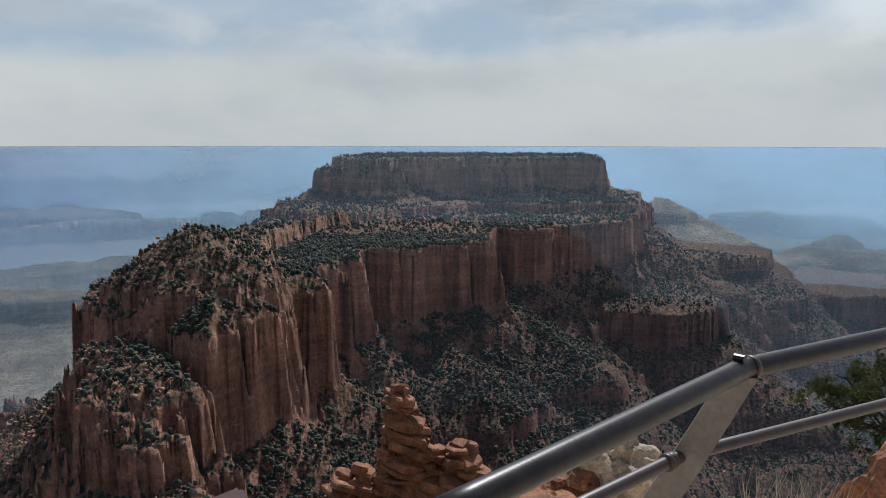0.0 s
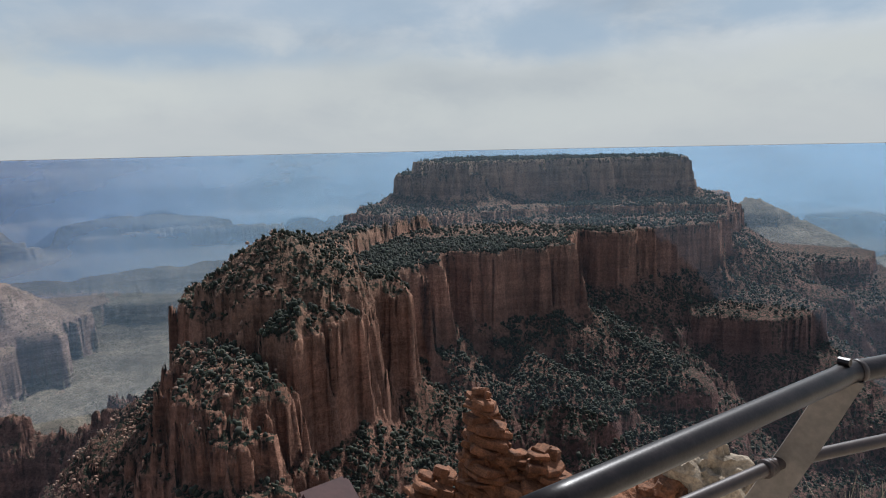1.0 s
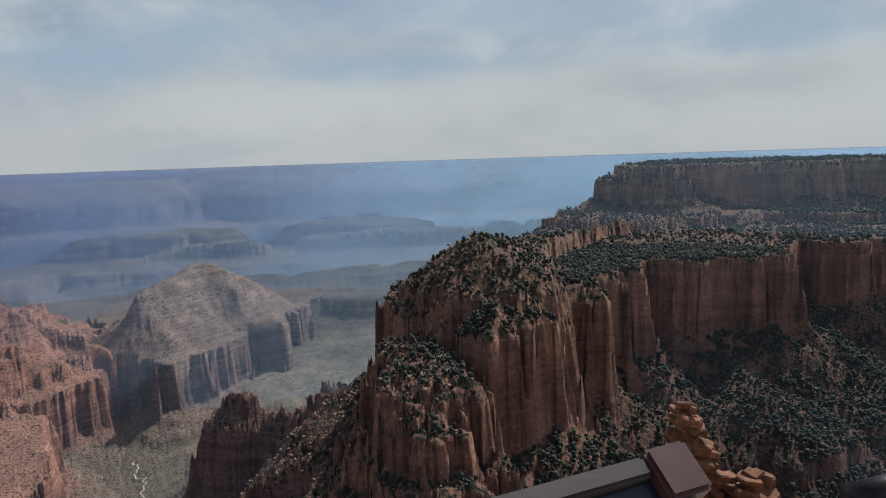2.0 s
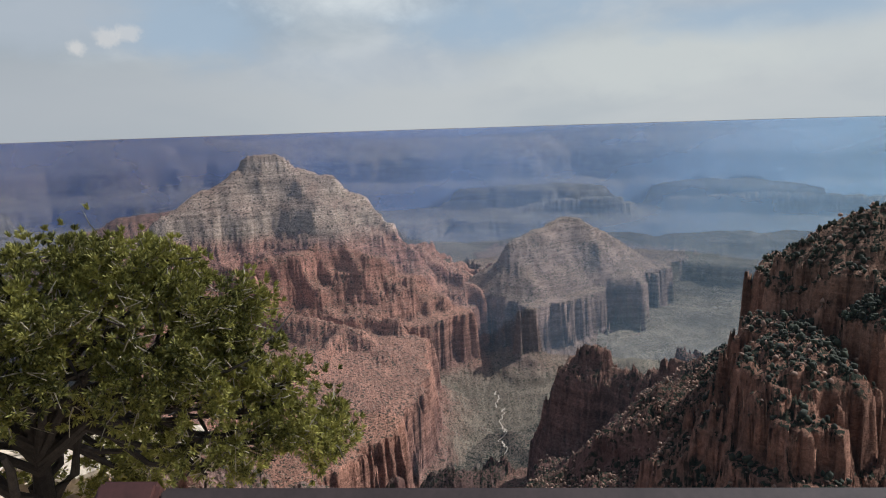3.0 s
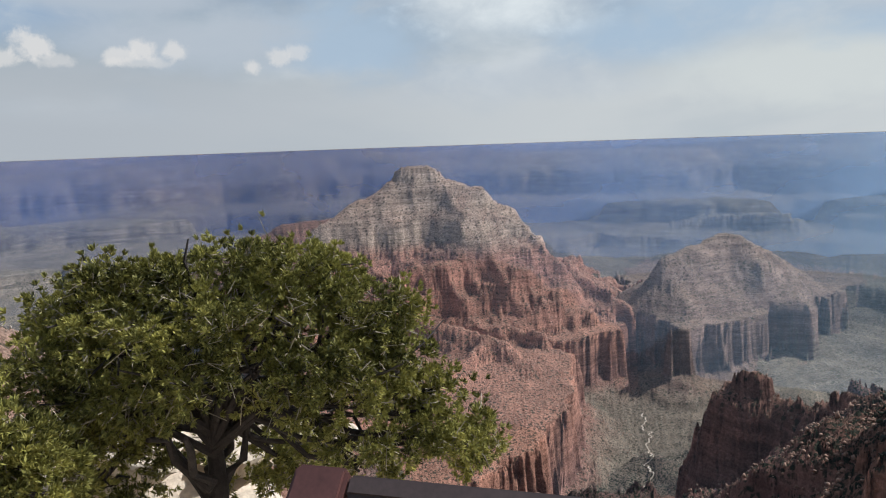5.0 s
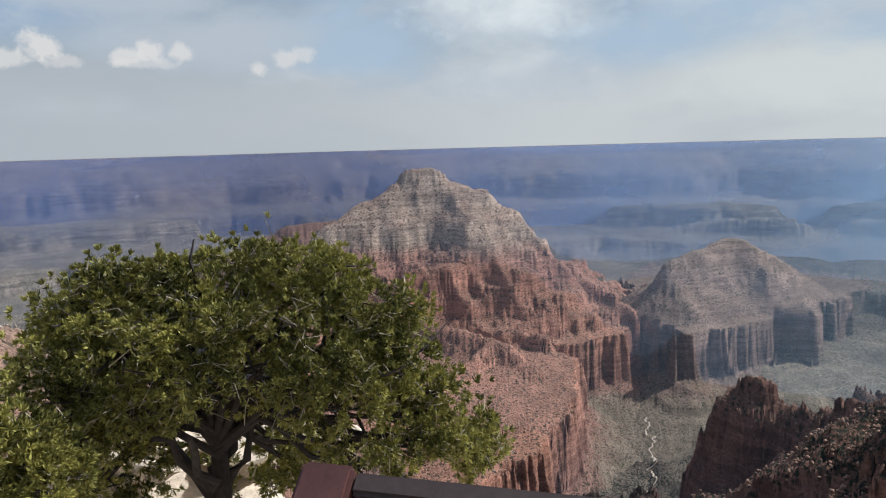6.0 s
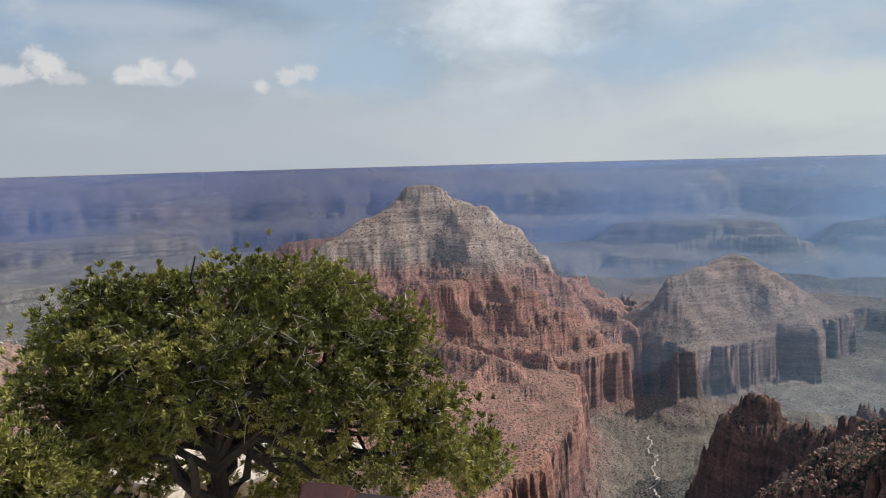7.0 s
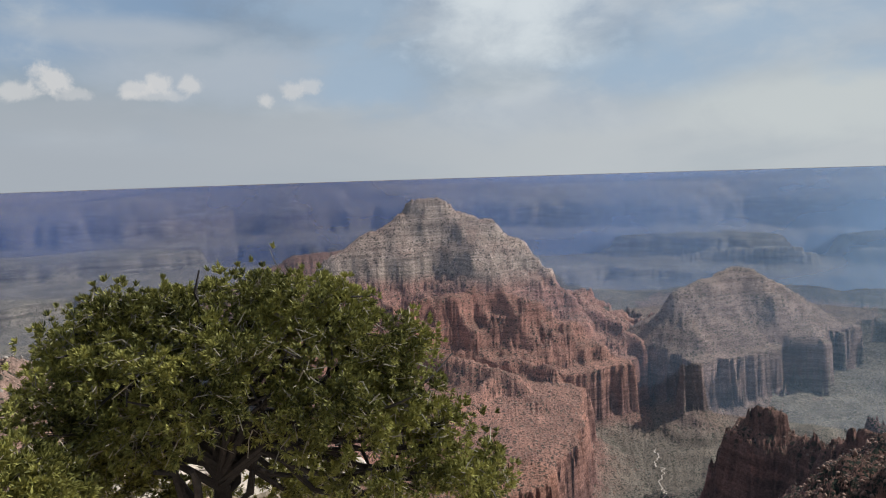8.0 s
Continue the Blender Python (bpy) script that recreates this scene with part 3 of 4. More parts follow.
def landform(name, label, category, mat, parts):
    """A landform under an Empty at its foot; parts: name and owner number."""
    root = tagged(new(name), label, category)
    for part_name, who, *other in parts:
        faces = QUADS[OWNER == who]
        if len(faces):
            sheet(part_name, faces, other[0] if other else mat).parent = root
    return root


tagged(sheet("ground", QUADS[OWNER == 0], M_FLOOR), "sage-grey canyon floor rising to a hazy far rim", "canyon floor", kind="structure")
landform("mesa", "great flat-topped mesa of red and buff cliffs, dark with scrub", "mesa", M_MESA,
         [("lower_wall", WALL), ("promontory", PROMONTORY), ("shelf", SHELF), ("cap", CAP), ("shoulder", SHOULDER), ("spur", SPURS), ("terrace", TERRACE)])
landform("temple_butte", "pyramid-shaped butte of pale grey rock on stepped red slopes", "butte", M_PYRAMID,
         [("peak", PEAK), ("side_butte", SIDE_BUTTE, M_RIDGE), ("platform", PLATFORM), ("spur", NEAR_SPUR)])
landform("bench_butte", "low rounded butte on a bench above a dark fluted cliff", "butte", M_BENCH, [("bench", BENCH), ("dome", DOME)])
landform("rock_ridge", "rubble-strewn red rock ridge below the mesa", "ridge", M_RIDGE, [("ridge_crest", RIDGE), ("rubble_apron", APRON)])
tagged(sheet("hillside", QUADS[OWNER == HILL], M_HILL), "reddish hillside strewn with pale boulders behind the juniper", "hillside")
for who, label in ((FAR_BUTTE, "distant stepped butte paling in blue haze"), (FAR_BENCH, "distant flat bench in blue haze"), (FAR_KNOB, "small distant knob in blue haze"), (FAR_TEMPLE, "faint pointed butte far off in the haze"), (FAR_MESA, "long low mesa faint in the haze")):
    faces = QUADS[OWNER == who]
    if len(faces):
        tagged(sheet("far_butte", faces, M_FLOOR), label, "butte")


# added see-through sheets at set ranges, their blue standing in for air haze
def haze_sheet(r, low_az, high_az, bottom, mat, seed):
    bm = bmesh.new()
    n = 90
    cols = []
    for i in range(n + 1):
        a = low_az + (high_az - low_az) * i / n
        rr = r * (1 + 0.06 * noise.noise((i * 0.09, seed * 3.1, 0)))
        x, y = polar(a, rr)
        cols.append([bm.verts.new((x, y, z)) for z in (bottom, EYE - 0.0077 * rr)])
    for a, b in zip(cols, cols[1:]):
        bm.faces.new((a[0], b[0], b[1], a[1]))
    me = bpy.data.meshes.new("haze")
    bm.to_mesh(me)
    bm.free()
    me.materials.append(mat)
    return tagged(new("haze", me), "thin see-through blue sheet standing in for distance haze", "haze", kind="stuff")


# the nearest sheets stand before the mesa and put blue over its shade
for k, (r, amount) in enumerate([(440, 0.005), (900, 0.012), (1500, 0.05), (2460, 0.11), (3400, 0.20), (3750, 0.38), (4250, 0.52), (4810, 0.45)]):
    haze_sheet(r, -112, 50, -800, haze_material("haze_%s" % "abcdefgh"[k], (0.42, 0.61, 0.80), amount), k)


# ---------------- scrub, boulders ----------------
def plain(name, colour, rough=0.8, vary=0.25, scale=6.0, metal=0.0, bump=0.3, dist=0.01, island=0.0):
    m, nt, p = material(name)
    geo = node(nt, "ShaderNodeNewGeometry")
    n1 = noise_tex(nt, geo.outputs["Position"], scale, 6, 0.6)
    n2 = noise_tex(nt, geo.outputs["Position"], scale * 7, 4, 0.6)
    col = mix(nt, colour, span(nt, n1, 0.3, 0.7, 1 - vary, 1 + vary), 1.0, "MULTIPLY")
    col = mix(nt, col, span(nt, n2, 0.3, 0.7, 1 - vary, 1 + vary), 0.7, "MULTIPLY")
    if island:
        col = mix(nt, col, span(nt, geo.outputs["Random Per Island"], 0, 1, 1 - island, 1 + island), 1.0, "MULTIPLY")
    nt.links.new(col, p.inputs["Base Color"])
    p.inputs["Roughness"].default_value, p.inputs["Metallic"].default_value = rough, metal
    b = node(nt, "ShaderNodeBump")
    b.inputs["Strength"].default_value, b.inputs["Distance"].default_value = bump, dist
    nt.links.new(n2, b.inputs["Height"])
    nt.links.new(b.outputs[0], p.inputs["Normal"])
    return m


def soup(name, verts, tris, mat):
    me = bpy.data.meshes.new(name)
    me.vertices.add(len(verts))
    me.vertices.foreach_set("co", np.asarray(verts, np.float32).ravel())
    k = tris.shape[1]
    n = len(tris)
    me.loops.add(k * n)
    me.loops.foreach_set("vertex_index", tris.astype(np.int32).ravel())
    me.polygons.add(n)
    me.polygons.foreach_set("loop_start", np.arange(0, k * n, k, dtype=np.int32))
    me.update(calc_edges=True)
    me.materials.append(mat)
    return new(name, me)


def ico(sub=1):
    bm = bmesh.new()
    bmesh.ops.create_icosphere(bm, subdivisions=sub, radius=1)
    v = np.array([x.co[:] for x in bm.verts])
    f = np.array([[x.index for x in p.verts] for p in bm.faces])
    bm.free()
    return v, f


ICO_V, ICO_F = ico(1)
RNG = np.random.RandomState(11)


def clump_shape(blobs, rough):
    vs, fs = [], []
    for b in range(blobs):
        v = ICO_V * (1 + rough * (RNG.rand(len(ICO_V), 1) - 0.5)) * RNG.uniform(0.45, 0.75)
        v = v * [1, 1, RNG.uniform(0.8, 1.4)] + [RNG.uniform(-0.5, 0.5), RNG.uniform(-0.5, 0.5), RNG.uniform(0.2, 1.1)]
        fs.append(ICO_F + len(ICO_V) * b)
        vs.append(v)
    return np.concatenate(vs), np.concatenate(fs)


def spots(n, az, r, owners, steep, seed, bare=0.0, flat_min=0.0):
    """Places on the landforms that are not too steep."""
    g = np.random.RandomState(seed)
    a = g.uniform(az[0], az[1], n)
    q = np.sqrt(g.uniform(r[0] ** 2, r[1] ** 2, n))
    ia = np.clip(((a - AZ0) / (AZ1 - AZ0) * (COLS - 1)).round().astype(int), 2, COLS - 3)
    ir = np.clip(np.searchsorted(rs, q), 2, len(rs) - 3)
    a, q = azs[ia], rs[ir]
    z = Z[ia, ir]
    sl = np.hypot((Z[ia, ir + 2] - Z[ia, ir - 2]) / (rs[ir + 2] - rs[ir - 2]), (Z[ia + 2, ir] - Z[ia - 2, ir]) / (q * radians((AZ1 - AZ0) / (COLS - 1)) * 4))
    x, y = polar(a, q)
    ok = np.isin(WHO[ia, ir], owners) & (sl < steep) & (sl >= flat_min) & (fbm(x, y, 70, 3, seed=9) + 0.35 * (g.rand(n) - 0.5) > bare)
    return np.stack([x, y, z], -1)[ok], q[ok]


def scatter(name, label, places, size, shapes, mat, seed, squash=(0.8, 1.3)):
    g = np.random.RandomState(seed)
    vs, fs, base = [], [], 0
    for p in places:
        v, f = shapes[g.randint(len(shapes))]
        a = g.uniform(0, 6.28)
        c, s_ = math.cos(a), math.sin(a)
        k = size[0] + (size[1] - size[0]) * g.rand() ** 2
        w = v * [k, k, k * g.uniform(*squash)]
        vs.append(np.stack([w[:, 0] * c - w[:, 1] * s_, w[:, 0] * s_ + w[:, 1] * c, w[:, 2]], -1) + p)
        fs.append(f + base)
        base += len(v)
    ob = soup(name, np.concatenate(vs), np.concatenate(fs), mat)
    return tagged(ob, label, name, kind="stuff")


M_SCRUB = plain("scrub", (0.027, 0.032, 0.017), 0.9, 0.35, 0.4, island=0.5, bump=0)
M_BOULDER = plain("boulder", (0.24, 0.15, 0.105), 0.9, 0.3, 0.3, island=0.5, bump=0.4, dist=0.3)
M_PALE = plain("pale_boulder", (0.30, 0.25, 0.20), 0.9, 0.3, 0.3, island=0.4, bump=0.4, dist=0.3)
BUSHES = [clump_shape(2, 0.8) for _ in range(5)]
STONES = [clump_shape(1, 0.8) for _ in range(5)]
pl, _ = spots(16000, (-31, 2), (480, 1300), [PROMONTORY, WALL, SHOULDER], 1.2, 21, -0.22)
scatter("scrub", "dark juniper and pinyon scrub on the mesa top", pl[:6600], (1.6, 4.2), BUSHES, M_SCRUB, 1)
pl, _ = spots(46000, (-20, 18), (1100, 2400), [WALL, SHELF, CAP, PROMONTORY], 1.0, 22, -0.16)
scatter("scrub", "dark scrub on the mesa's upper benches", pl[:6800], (2.4, 5.0), BUSHES, M_SCRUB, 2)
pl, _ = spots(42000, (-22, 14), (480, 1300), [WALL, SPURS, SHOULDER, 0], 1.3, 23, -0.12, 0.12)
scatter("scrub", "dark forest on the slope under the cliff", pl[:9000], (1.8, 4.2), BUSHES, M_SCRUB, 3)
pl, _ = spots(16000, (-45, -20), (440, 1400), [RIDGE, APRON, SHOULDER, WALL, PROMONTORY], 1.8, 24, -0.1)
scatter("boulders", "rusty rubble and boulders on the ridge", pl[:5200], (1.0, 4.5), STONES, M_BOULDER, 4, (0.5, 1.1))
pl, _ = spots(14000, (-101, -84), (120, 800), [HILL, NEAR_SPUR], 1.6, 25, -0.2)
scatter("boulders", "pale boulders on the hillside", pl[:3000], (0.6, 2.8), STONES, M_PALE, 5, (0.5, 1.0))
pl, _ = spots(20000, (-80, -48), (1200, 2700), [NEAR_SPUR, PEAK], 1.4, 26, -0.02)
scatter("boulders", "red rubble on the stepped slopes", pl[:4500], (1.5, 4.5), STONES, M_BOULDER, 6, (0.5, 1.0))
pl, _ = spots(14000, (-4, 30), (800, 2000), [SPURS, WALL, TERRACE], 1.4, 27, 0.02)
scatter("boulders", "brown ledges of rubble on the spurs", pl[:1600], (1.5, 5.0), STONES, M_BOULDER, 7, (0.4, 0.8))

# bushes added to darken these slopes, standing in for the shade on them
pl, _ = spots(60000, (3, 37), (820, 2100), [SPURS, TERRACE, WALL, SHELF, 0], 1.6, 28, -0.08)
scatter("scrub", "dark scrub added to darken the spurs in place of shade", pl[:8000], (2.0, 5.0), BUSHES, M_SCRUB, 8)


# ---------------- the lookout ----------------
def part(name, bm, mat, parent=None, label="", smooth=False):
    me = bpy.data.meshes.new(name)
    bmesh.ops.recalc_face_normals(bm, faces=bm.faces)
    bm.to_mesh(me)
    bm.free()
    me.materials.append(mat)
    if smooth:
        for f in me.polygons:
            f.use_smooth = True
    ob = new(name, me)
    ob.parent = parent
    return tagged(ob, label)


def tube_into(bm, pts, radii, sides=12):
    pts = [Vector(p) for p in pts]
    rings = []
    for i, p in enumerate(pts):
        d = (pts[min(i + 1, len(pts) - 1)] - pts[max(i - 1, 0)]).normalized()
        side = d.cross(Vector((0, 0, 1)) if abs(d.z) < 0.9 else Vector((1, 0, 0))).normalized()
        upv = side.cross(d)
        r = radii[i] if isinstance(radii, (list, tuple)) else radii
        rings.append([bm.verts.new(p + r * (math.cos(6.2832 * k / sides) * side + math.sin(6.2832 * k / sides) * upv)) for k in range(sides)])
    for a, b in zip(rings, rings[1:]):
        for k in range(sides):
            bm.faces.new((a[k], a[(k + 1) % sides], b[(k + 1) % sides], b[k]))
    bm.faces.new(rings[0][::-1])
    bm.faces.new(rings[-1])
    return bm


def tube(pts, radii, sides=12):
    return tube_into(bmesh.new(), pts, radii, sides)


def box(m, sx, sy, sz, bevel=0.004):
    bm = bmesh.new()
    bmesh.ops.create_cube(bm, size=1, matrix=m @ Matrix.Diagonal((sx, sy, sz, 1)))
    if bevel:
        bmesh.ops.bevel(bm, geom=bm.edges[:], offset=bevel, segments=2, affect="EDGES")
    return bm


def rock(seed, sub=3, rough=0.35, squash=(1, 1, 0.7), steps=0.0):
    """A weathered stone about one metre in radius."""
    bm = bmesh.new()
    bmesh.ops.create_icosphere(bm, subdivisions=sub, radius=1)
    for v in bm.verts:
        c = v.co.copy()
        q = c * 1.3 + Vector((seed * 3.7, seed * 1.9, 0))
        f = 1 + rough * noise.noise(q) + 0.4 * rough * noise.noise(q * 2.7) + 0.2 * rough * noise.noise(q * 6.1)
        c = Vector((c.x * squash[0], c.y * squash[1], c.z * squash[2])) * f
        if steps:
            t = c.z / steps
            c *= 1 + 0.16 * (abs((t % 1) - 0.5) - 0.25)
        v.co = c
    return bm


def slab(seed, w, d, h):
    """One bed of a rock stack: an uneven polygon with broken edges."""
    g = random.Random(seed)
    bm = bmesh.new()
    n = 7
    rad = [g.uniform(0.55, 1.15) for _ in range(n)]
    rings = []
    for z, k in ((-0.5, 0.86), (-0.3, 1.0), (0.28, 1.0), (0.5, 0.88)):
        rings.append([bm.verts.new((w * k * rad[i] * math.cos(6.2832 * i / n) * g.uniform(0.95, 1.05), d * k * rad[i] * math.sin(6.2832 * i / n) * g.uniform(0.95, 1.05), h * (z + g.uniform(-0.06, 0.06)))) for i in range(n)])
    for a, b in zip(rings, rings[1:]):
        for i in range(n):
            bm.faces.new((a[i], a[(i + 1) % n], b[(i + 1) % n], b[i]))
    bm.faces.new(rings[0][::-1])
    bm.faces.new(rings[-1])
    return bm


M_STEEL = plain("weathered_pipe", (0.020, 0.015, 0.015), 0.36, 0.5, 25, metal=0.08, bump=0.15, dist=0.001)
M_STEEL.node_tree.nodes["Principled BSDF"].inputs["Specular IOR Level"].default_value = 0.3
M_DARKPIPE = plain("brown_pipe", (0.045, 0.030, 0.026), 0.45, 0.3, 25, metal=0.1, bump=0.15, dist=0.001)
M_PLATE = plain("tan_plate", (0.20, 0.165, 0.135), 0.6, 0.25, 8, metal=0.1, bump=0.1, dist=0.001)
M_FRAME = plain("sign_frame", (0.055, 0.038, 0.035), 0.5, 0.2, 20, bump=0.2, dist=0.001)
M_CAP = plain("sign_corner", (0.085, 0.035, 0.03), 0.45, 0.2, 20, bump=0.2, dist=0.001)
M_PANEL = plain("sign_panel", (0.012, 0.013, 0.02), 0.3, 0.2, 5, bump=0.0)
M_PRINT = plain("sign_print", (0.55, 0.55, 0.52), 0.5, 0.05, 5, bump=0.0)
M_ORANGE = plain("orange_rock", (0.21, 0.09, 0.043), 0.9, 0.6, 1.6, island=0.2, bump=0.9, dist=0.08)
M_CREAM = plain("cream_rock", (0.31, 0.25, 0.18), 0.9, 0.5, 1.6, island=0.12, bump=0.8, dist=0.05)
M_LEDGE = plain("ledge_rock", (0.58, 0.49, 0.38), 0.9, 0.25, 1.4, bump=0.8, dist=0.05)
M_BARK = plain("bark", (0.036, 0.028, 0.024), 0.95, 0.4, 14, bump=0.9, dist=0.01)
M_TWIG = plain("twig", (0.30, 0.26, 0.19), 0.9, 0.3, 14, bump=0.0, island=0.4)


def foliage(name, dark, light):
    m, nt, p = material(name)
    geo = node(nt, "ShaderNodeNewGeometry")
    big = noise_tex(nt, geo.outputs["Position"], 2.2, 3)
    f = node(nt, "ShaderNodeMath", operation="MULTIPLY_ADD")
    nt.links.new(geo.outputs["Random Per Island"], f.inputs[0])
    f.inputs[1].default_value = 0.6
    nt.links.new(span(nt, big, 0.35, 0.65, -0.15, 0.45), f.inputs[2])
    col = mix(nt, dark, light, f.outputs[0])
    nt.links.new(col, p.inputs["Base Color"])
    p.inputs["Roughness"].default_value = 0.6
    p.inputs["Specular IOR Level"].default_value = 0.25
    tr = node(nt, "ShaderNodeBsdfTranslucent")
    nt.links.new(col, tr.inputs[0])
    ms = node(nt, "ShaderNodeMixShader")
    ms.inputs[0].default_value = 0.2
    nt.links.new(p.outputs[0], ms.inputs[1])
    nt.links.new(tr.outputs[0], ms.inputs[2])
    nt.links.new(ms.outputs[0], nt.nodes["Material Output"].inputs["Surface"])
    return m


M_LEAF = foliage("juniper_leaf", (0.036, 0.041, 0.011), (0.46, 0.43, 0.11))
M_PINE = foliage("pine_needle", (0.030, 0.042, 0.016), (0.10, 0.11, 0.04))


def blades(roots, axes, per, length, width, g, spread=0.9):
    """Short flat leaves in tufts round each root."""
    n = len(roots) * per
    root = np.repeat(roots, per, 0)
    d = np.repeat(axes, per, 0) + spread * g.normal(size=(n, 3))
    d /= np.linalg.norm(d, axis=1, keepdims=True)
    side = np.cross(d, g.normal(size=(n, 3)))
    side /= np.linalg.norm(side, axis=1, keepdims=True) + 1e-9
    ln = g.uniform(*length, (n, 1))
    w = g.uniform(*width, (n, 1))
    st = root + d * ln * 0.25 * g.rand(n, 1)
    v = np.stack([st, st + d * ln * 0.55 + side * w, st + d * ln, st + d * ln * 0.55 - side * w], 1).reshape(-1, 3)
    return v, np.arange(4 * n).reshape(-1, 4)


def tree(name, label, foot, trunk_to, lobes, leaf, tufts, seed, twigs=400, length=(0.026, 0.062), per=30, parts_label=""):
    """lobes: rows of centre and radii; limbs run from the trunk to every lobe."""
    g = np.random.RandomState(seed)
    root = tagged(new(name), label, "tree")
    root.location = foot
    foot_v = Vector(foot)
    bm = bmesh.new()
    fork = Vector(trunk_to) - foot_v
    tube_into(bm, [(0, 0, -0.25), fork * 0.35 + Vector((0.05, 0.04, 0)), fork * 0.7 + Vector((-0.05, 0.03, 0)), fork], [0.11, 0.085, 0.07, 0.05], 9)
    part("trunk", bm, M_BARK, root, "dark furrowed trunk")
    for k in range(5):
        ang = 1.2566 * k + g.uniform(-0.5, 0.5)
        o = Vector((math.cos(ang), math.sin(ang), 0))
        hgt = fork.length
        path = [Vector((0, 0, -0.1))]
        for t in (0.3, 0.55, 0.8, 1.05, 1.35):
            path.append(o * hgt * 0.55 * t ** 1.6 + Vector((0, 0, hgt * t)) + Vector(g.uniform(-0.1, 0.1, 3)))
        part("limb", tube(path, [0.055, 0.05, 0.045, 0.036, 0.03, 0.018], 8), M_BARK, root)
    cents = np.array([l[:3] for l in lobes]) - np.array(foot)
    rad = np.array([l[3:6] for l in lobes])
    bm = bmesh.new()
    for c, r in zip(cents, rad):
        if r[0] < 0.19:
            continue
        e = Vector(c)
        rise = Vector((0, 0, 0.25))
        midp = fork.lerp(e, 0.6) + rise * 0.6 + Vector(g.uniform(-0.16, 0.16, 3))
        knee = fork.lerp(e, 0.25) + rise + Vector(g.uniform(-0.14, 0.14, 3))
        tube_into(bm, [fork * g.uniform(0.75, 1.05), knee, midp, e], [0.036, 0.03, 0.024, 0.012], 6)
        for _ in range(5):
            t = e + Vector(g.normal(size=3) * r * 0.6)
            tube_into(bm, [midp.lerp(e, g.uniform(0.3, 1)), e.lerp(t, 0.5) + Vector(g.uniform(-0.06, 0.06, 3)), t], [0.018, 0.012, 0.006], 4)
    tagged(part("branchwork", bm, M_BARK, root), kind="stuff")
    vol = rad.prod(1) ** 0.67
    knots = tufts // 15
    pick = g.choice(len(cents), knots, p=vol / vol.sum())
    d = g.normal(size=(knots, 3))
    d[:, 2] = np.abs(d[:, 2]) * np.where(g.rand(knots) < 0.72, 1, -0.6)
    d /= np.linalg.norm(d, axis=1, keepdims=True)
    knot = cents[pick] + d * rad[pick] * g.uniform(0.72, 1.12, (knots, 1))
    of = np.repeat(np.arange(knots), 15)
    tufts = len(of)
    jit = g.normal(size=(tufts, 3))
    size = g.uniform(0.035, 0.085, (knots, 1))[of]
    pos = knot[of] + jit * size + d[of] * size * 0.8
    pick = pick[of]
    axes = d[of] * 0.9 + jit * 0.5 + np.array([0, 0, 0.5])
    v, f = blades(pos, axes, per, length, (0.0035, 0.0085), g)
    crown = soup("crown", v, f, leaf)
    crown.parent = root
    tagged(crown, parts_label or "olive-green tufted crown", kind="stuff")
    if twigs:
        bm = bmesh.new()
        for i in g.choice(tufts, twigs, replace=False):
            a, b = Vector(pos[i]), Vector(cents[pick[i]])
            q = a.lerp(b, g.uniform(0.12, 0.4))
            q2 = a + (a - q) * 0.30 + Vector(g.normal(size=3) * 0.03)
            tube_into(bm, [q, a.lerp(q, 0.5) + Vector(g.normal(size=3) * 0.035), q2 - Vector((0, 0, g.uniform(0, 0.06)))], [0.0055, 0.0045, 0.003], 3)
        tw = part("twig_mass", bm, M_TWIG, root, "bare pale twigs")
        tagged(tw, kind="stuff")
    return root


# rock shelf round the lookout, level underfoot, dropping off in front
def shelf_height(az, r):
    front = np.interp(az, [-180, -125, -108, -82, -70, 44, 60, 180], [0, 0, 1, 1, 2, 2, 0, 0])
    ledge = np.interp(r, [0, 1.4, 2.0, 4.0, 8.6, 9.6, 17], [0, 0, -0.7, -1.75, -1.75, -4.5, -14])
    drop = np.interp(r, [0, 1.6, 2.6, 4.0, 8.0, 17], [0, 0, -0.2, -2.6, -6.5, -14.5])
    z = np.where(front <= 1, ledge * front, ledge * (2 - front) + drop * (front - 1))
    return z


ka, kr = np.linspace(-180, 180, 361), np.concatenate([[0.02], np.geomspace(0.3, 17, 70)])
KA, KR = np.meshgrid(ka, kr, indexing="ij")
KX, KY = polar(KA, KR)
rough = np.clip((KR - 3.0) / 2, 0.05, 1)
KZ = shelf_height(KA, KR) + rough * (0.7 * fbm(KX, KY, 1.2, 5, 0.6, seed=31) + 0.35 * np.round(3 * fbm(KX, KY, 2.5, 3, seed=32)) / 1.5) - 0.01
kv = np.stack([KX, KY, KZ], -1).reshape(-1, 3)
kc, kq = np.meshgrid(np.arange(360), np.arange(len(kr) - 1), indexing="ij")
k0 = (kc * len(kr) + kq).ravel()
tagged(soup("lookout_ground", kv, np.stack([k0, k0 + 1, k0 + len(kr) + 1, k0 + len(kr)], -1)[:, ::-1], M_LEDGE), "pale limestone ledge of the lookout", "rock ledge", kind="structure")
pa, pr = np.linspace(46, 254, 90), np.geomspace(15, 900, 40)
PA, PR = np.meshgrid(pa, pr, indexing="ij")
PX, PY = polar(PA, PR)
side_drop = np.clip(1 - np.minimum(PA - 46, 254 - PA) / 25, 0, 1)
PZ = -0.05 + 6 * fbm(PX, PY, 120, 3, seed=41) * np.clip((PR - 20) / 80, 0, 1) - side_drop * np.minimum(PR, 700) * 0.9
pc, pq = np.meshgrid(np.arange(89), np.arange(39), indexing="ij")
p0 = (pc * 40 + pq).ravel()
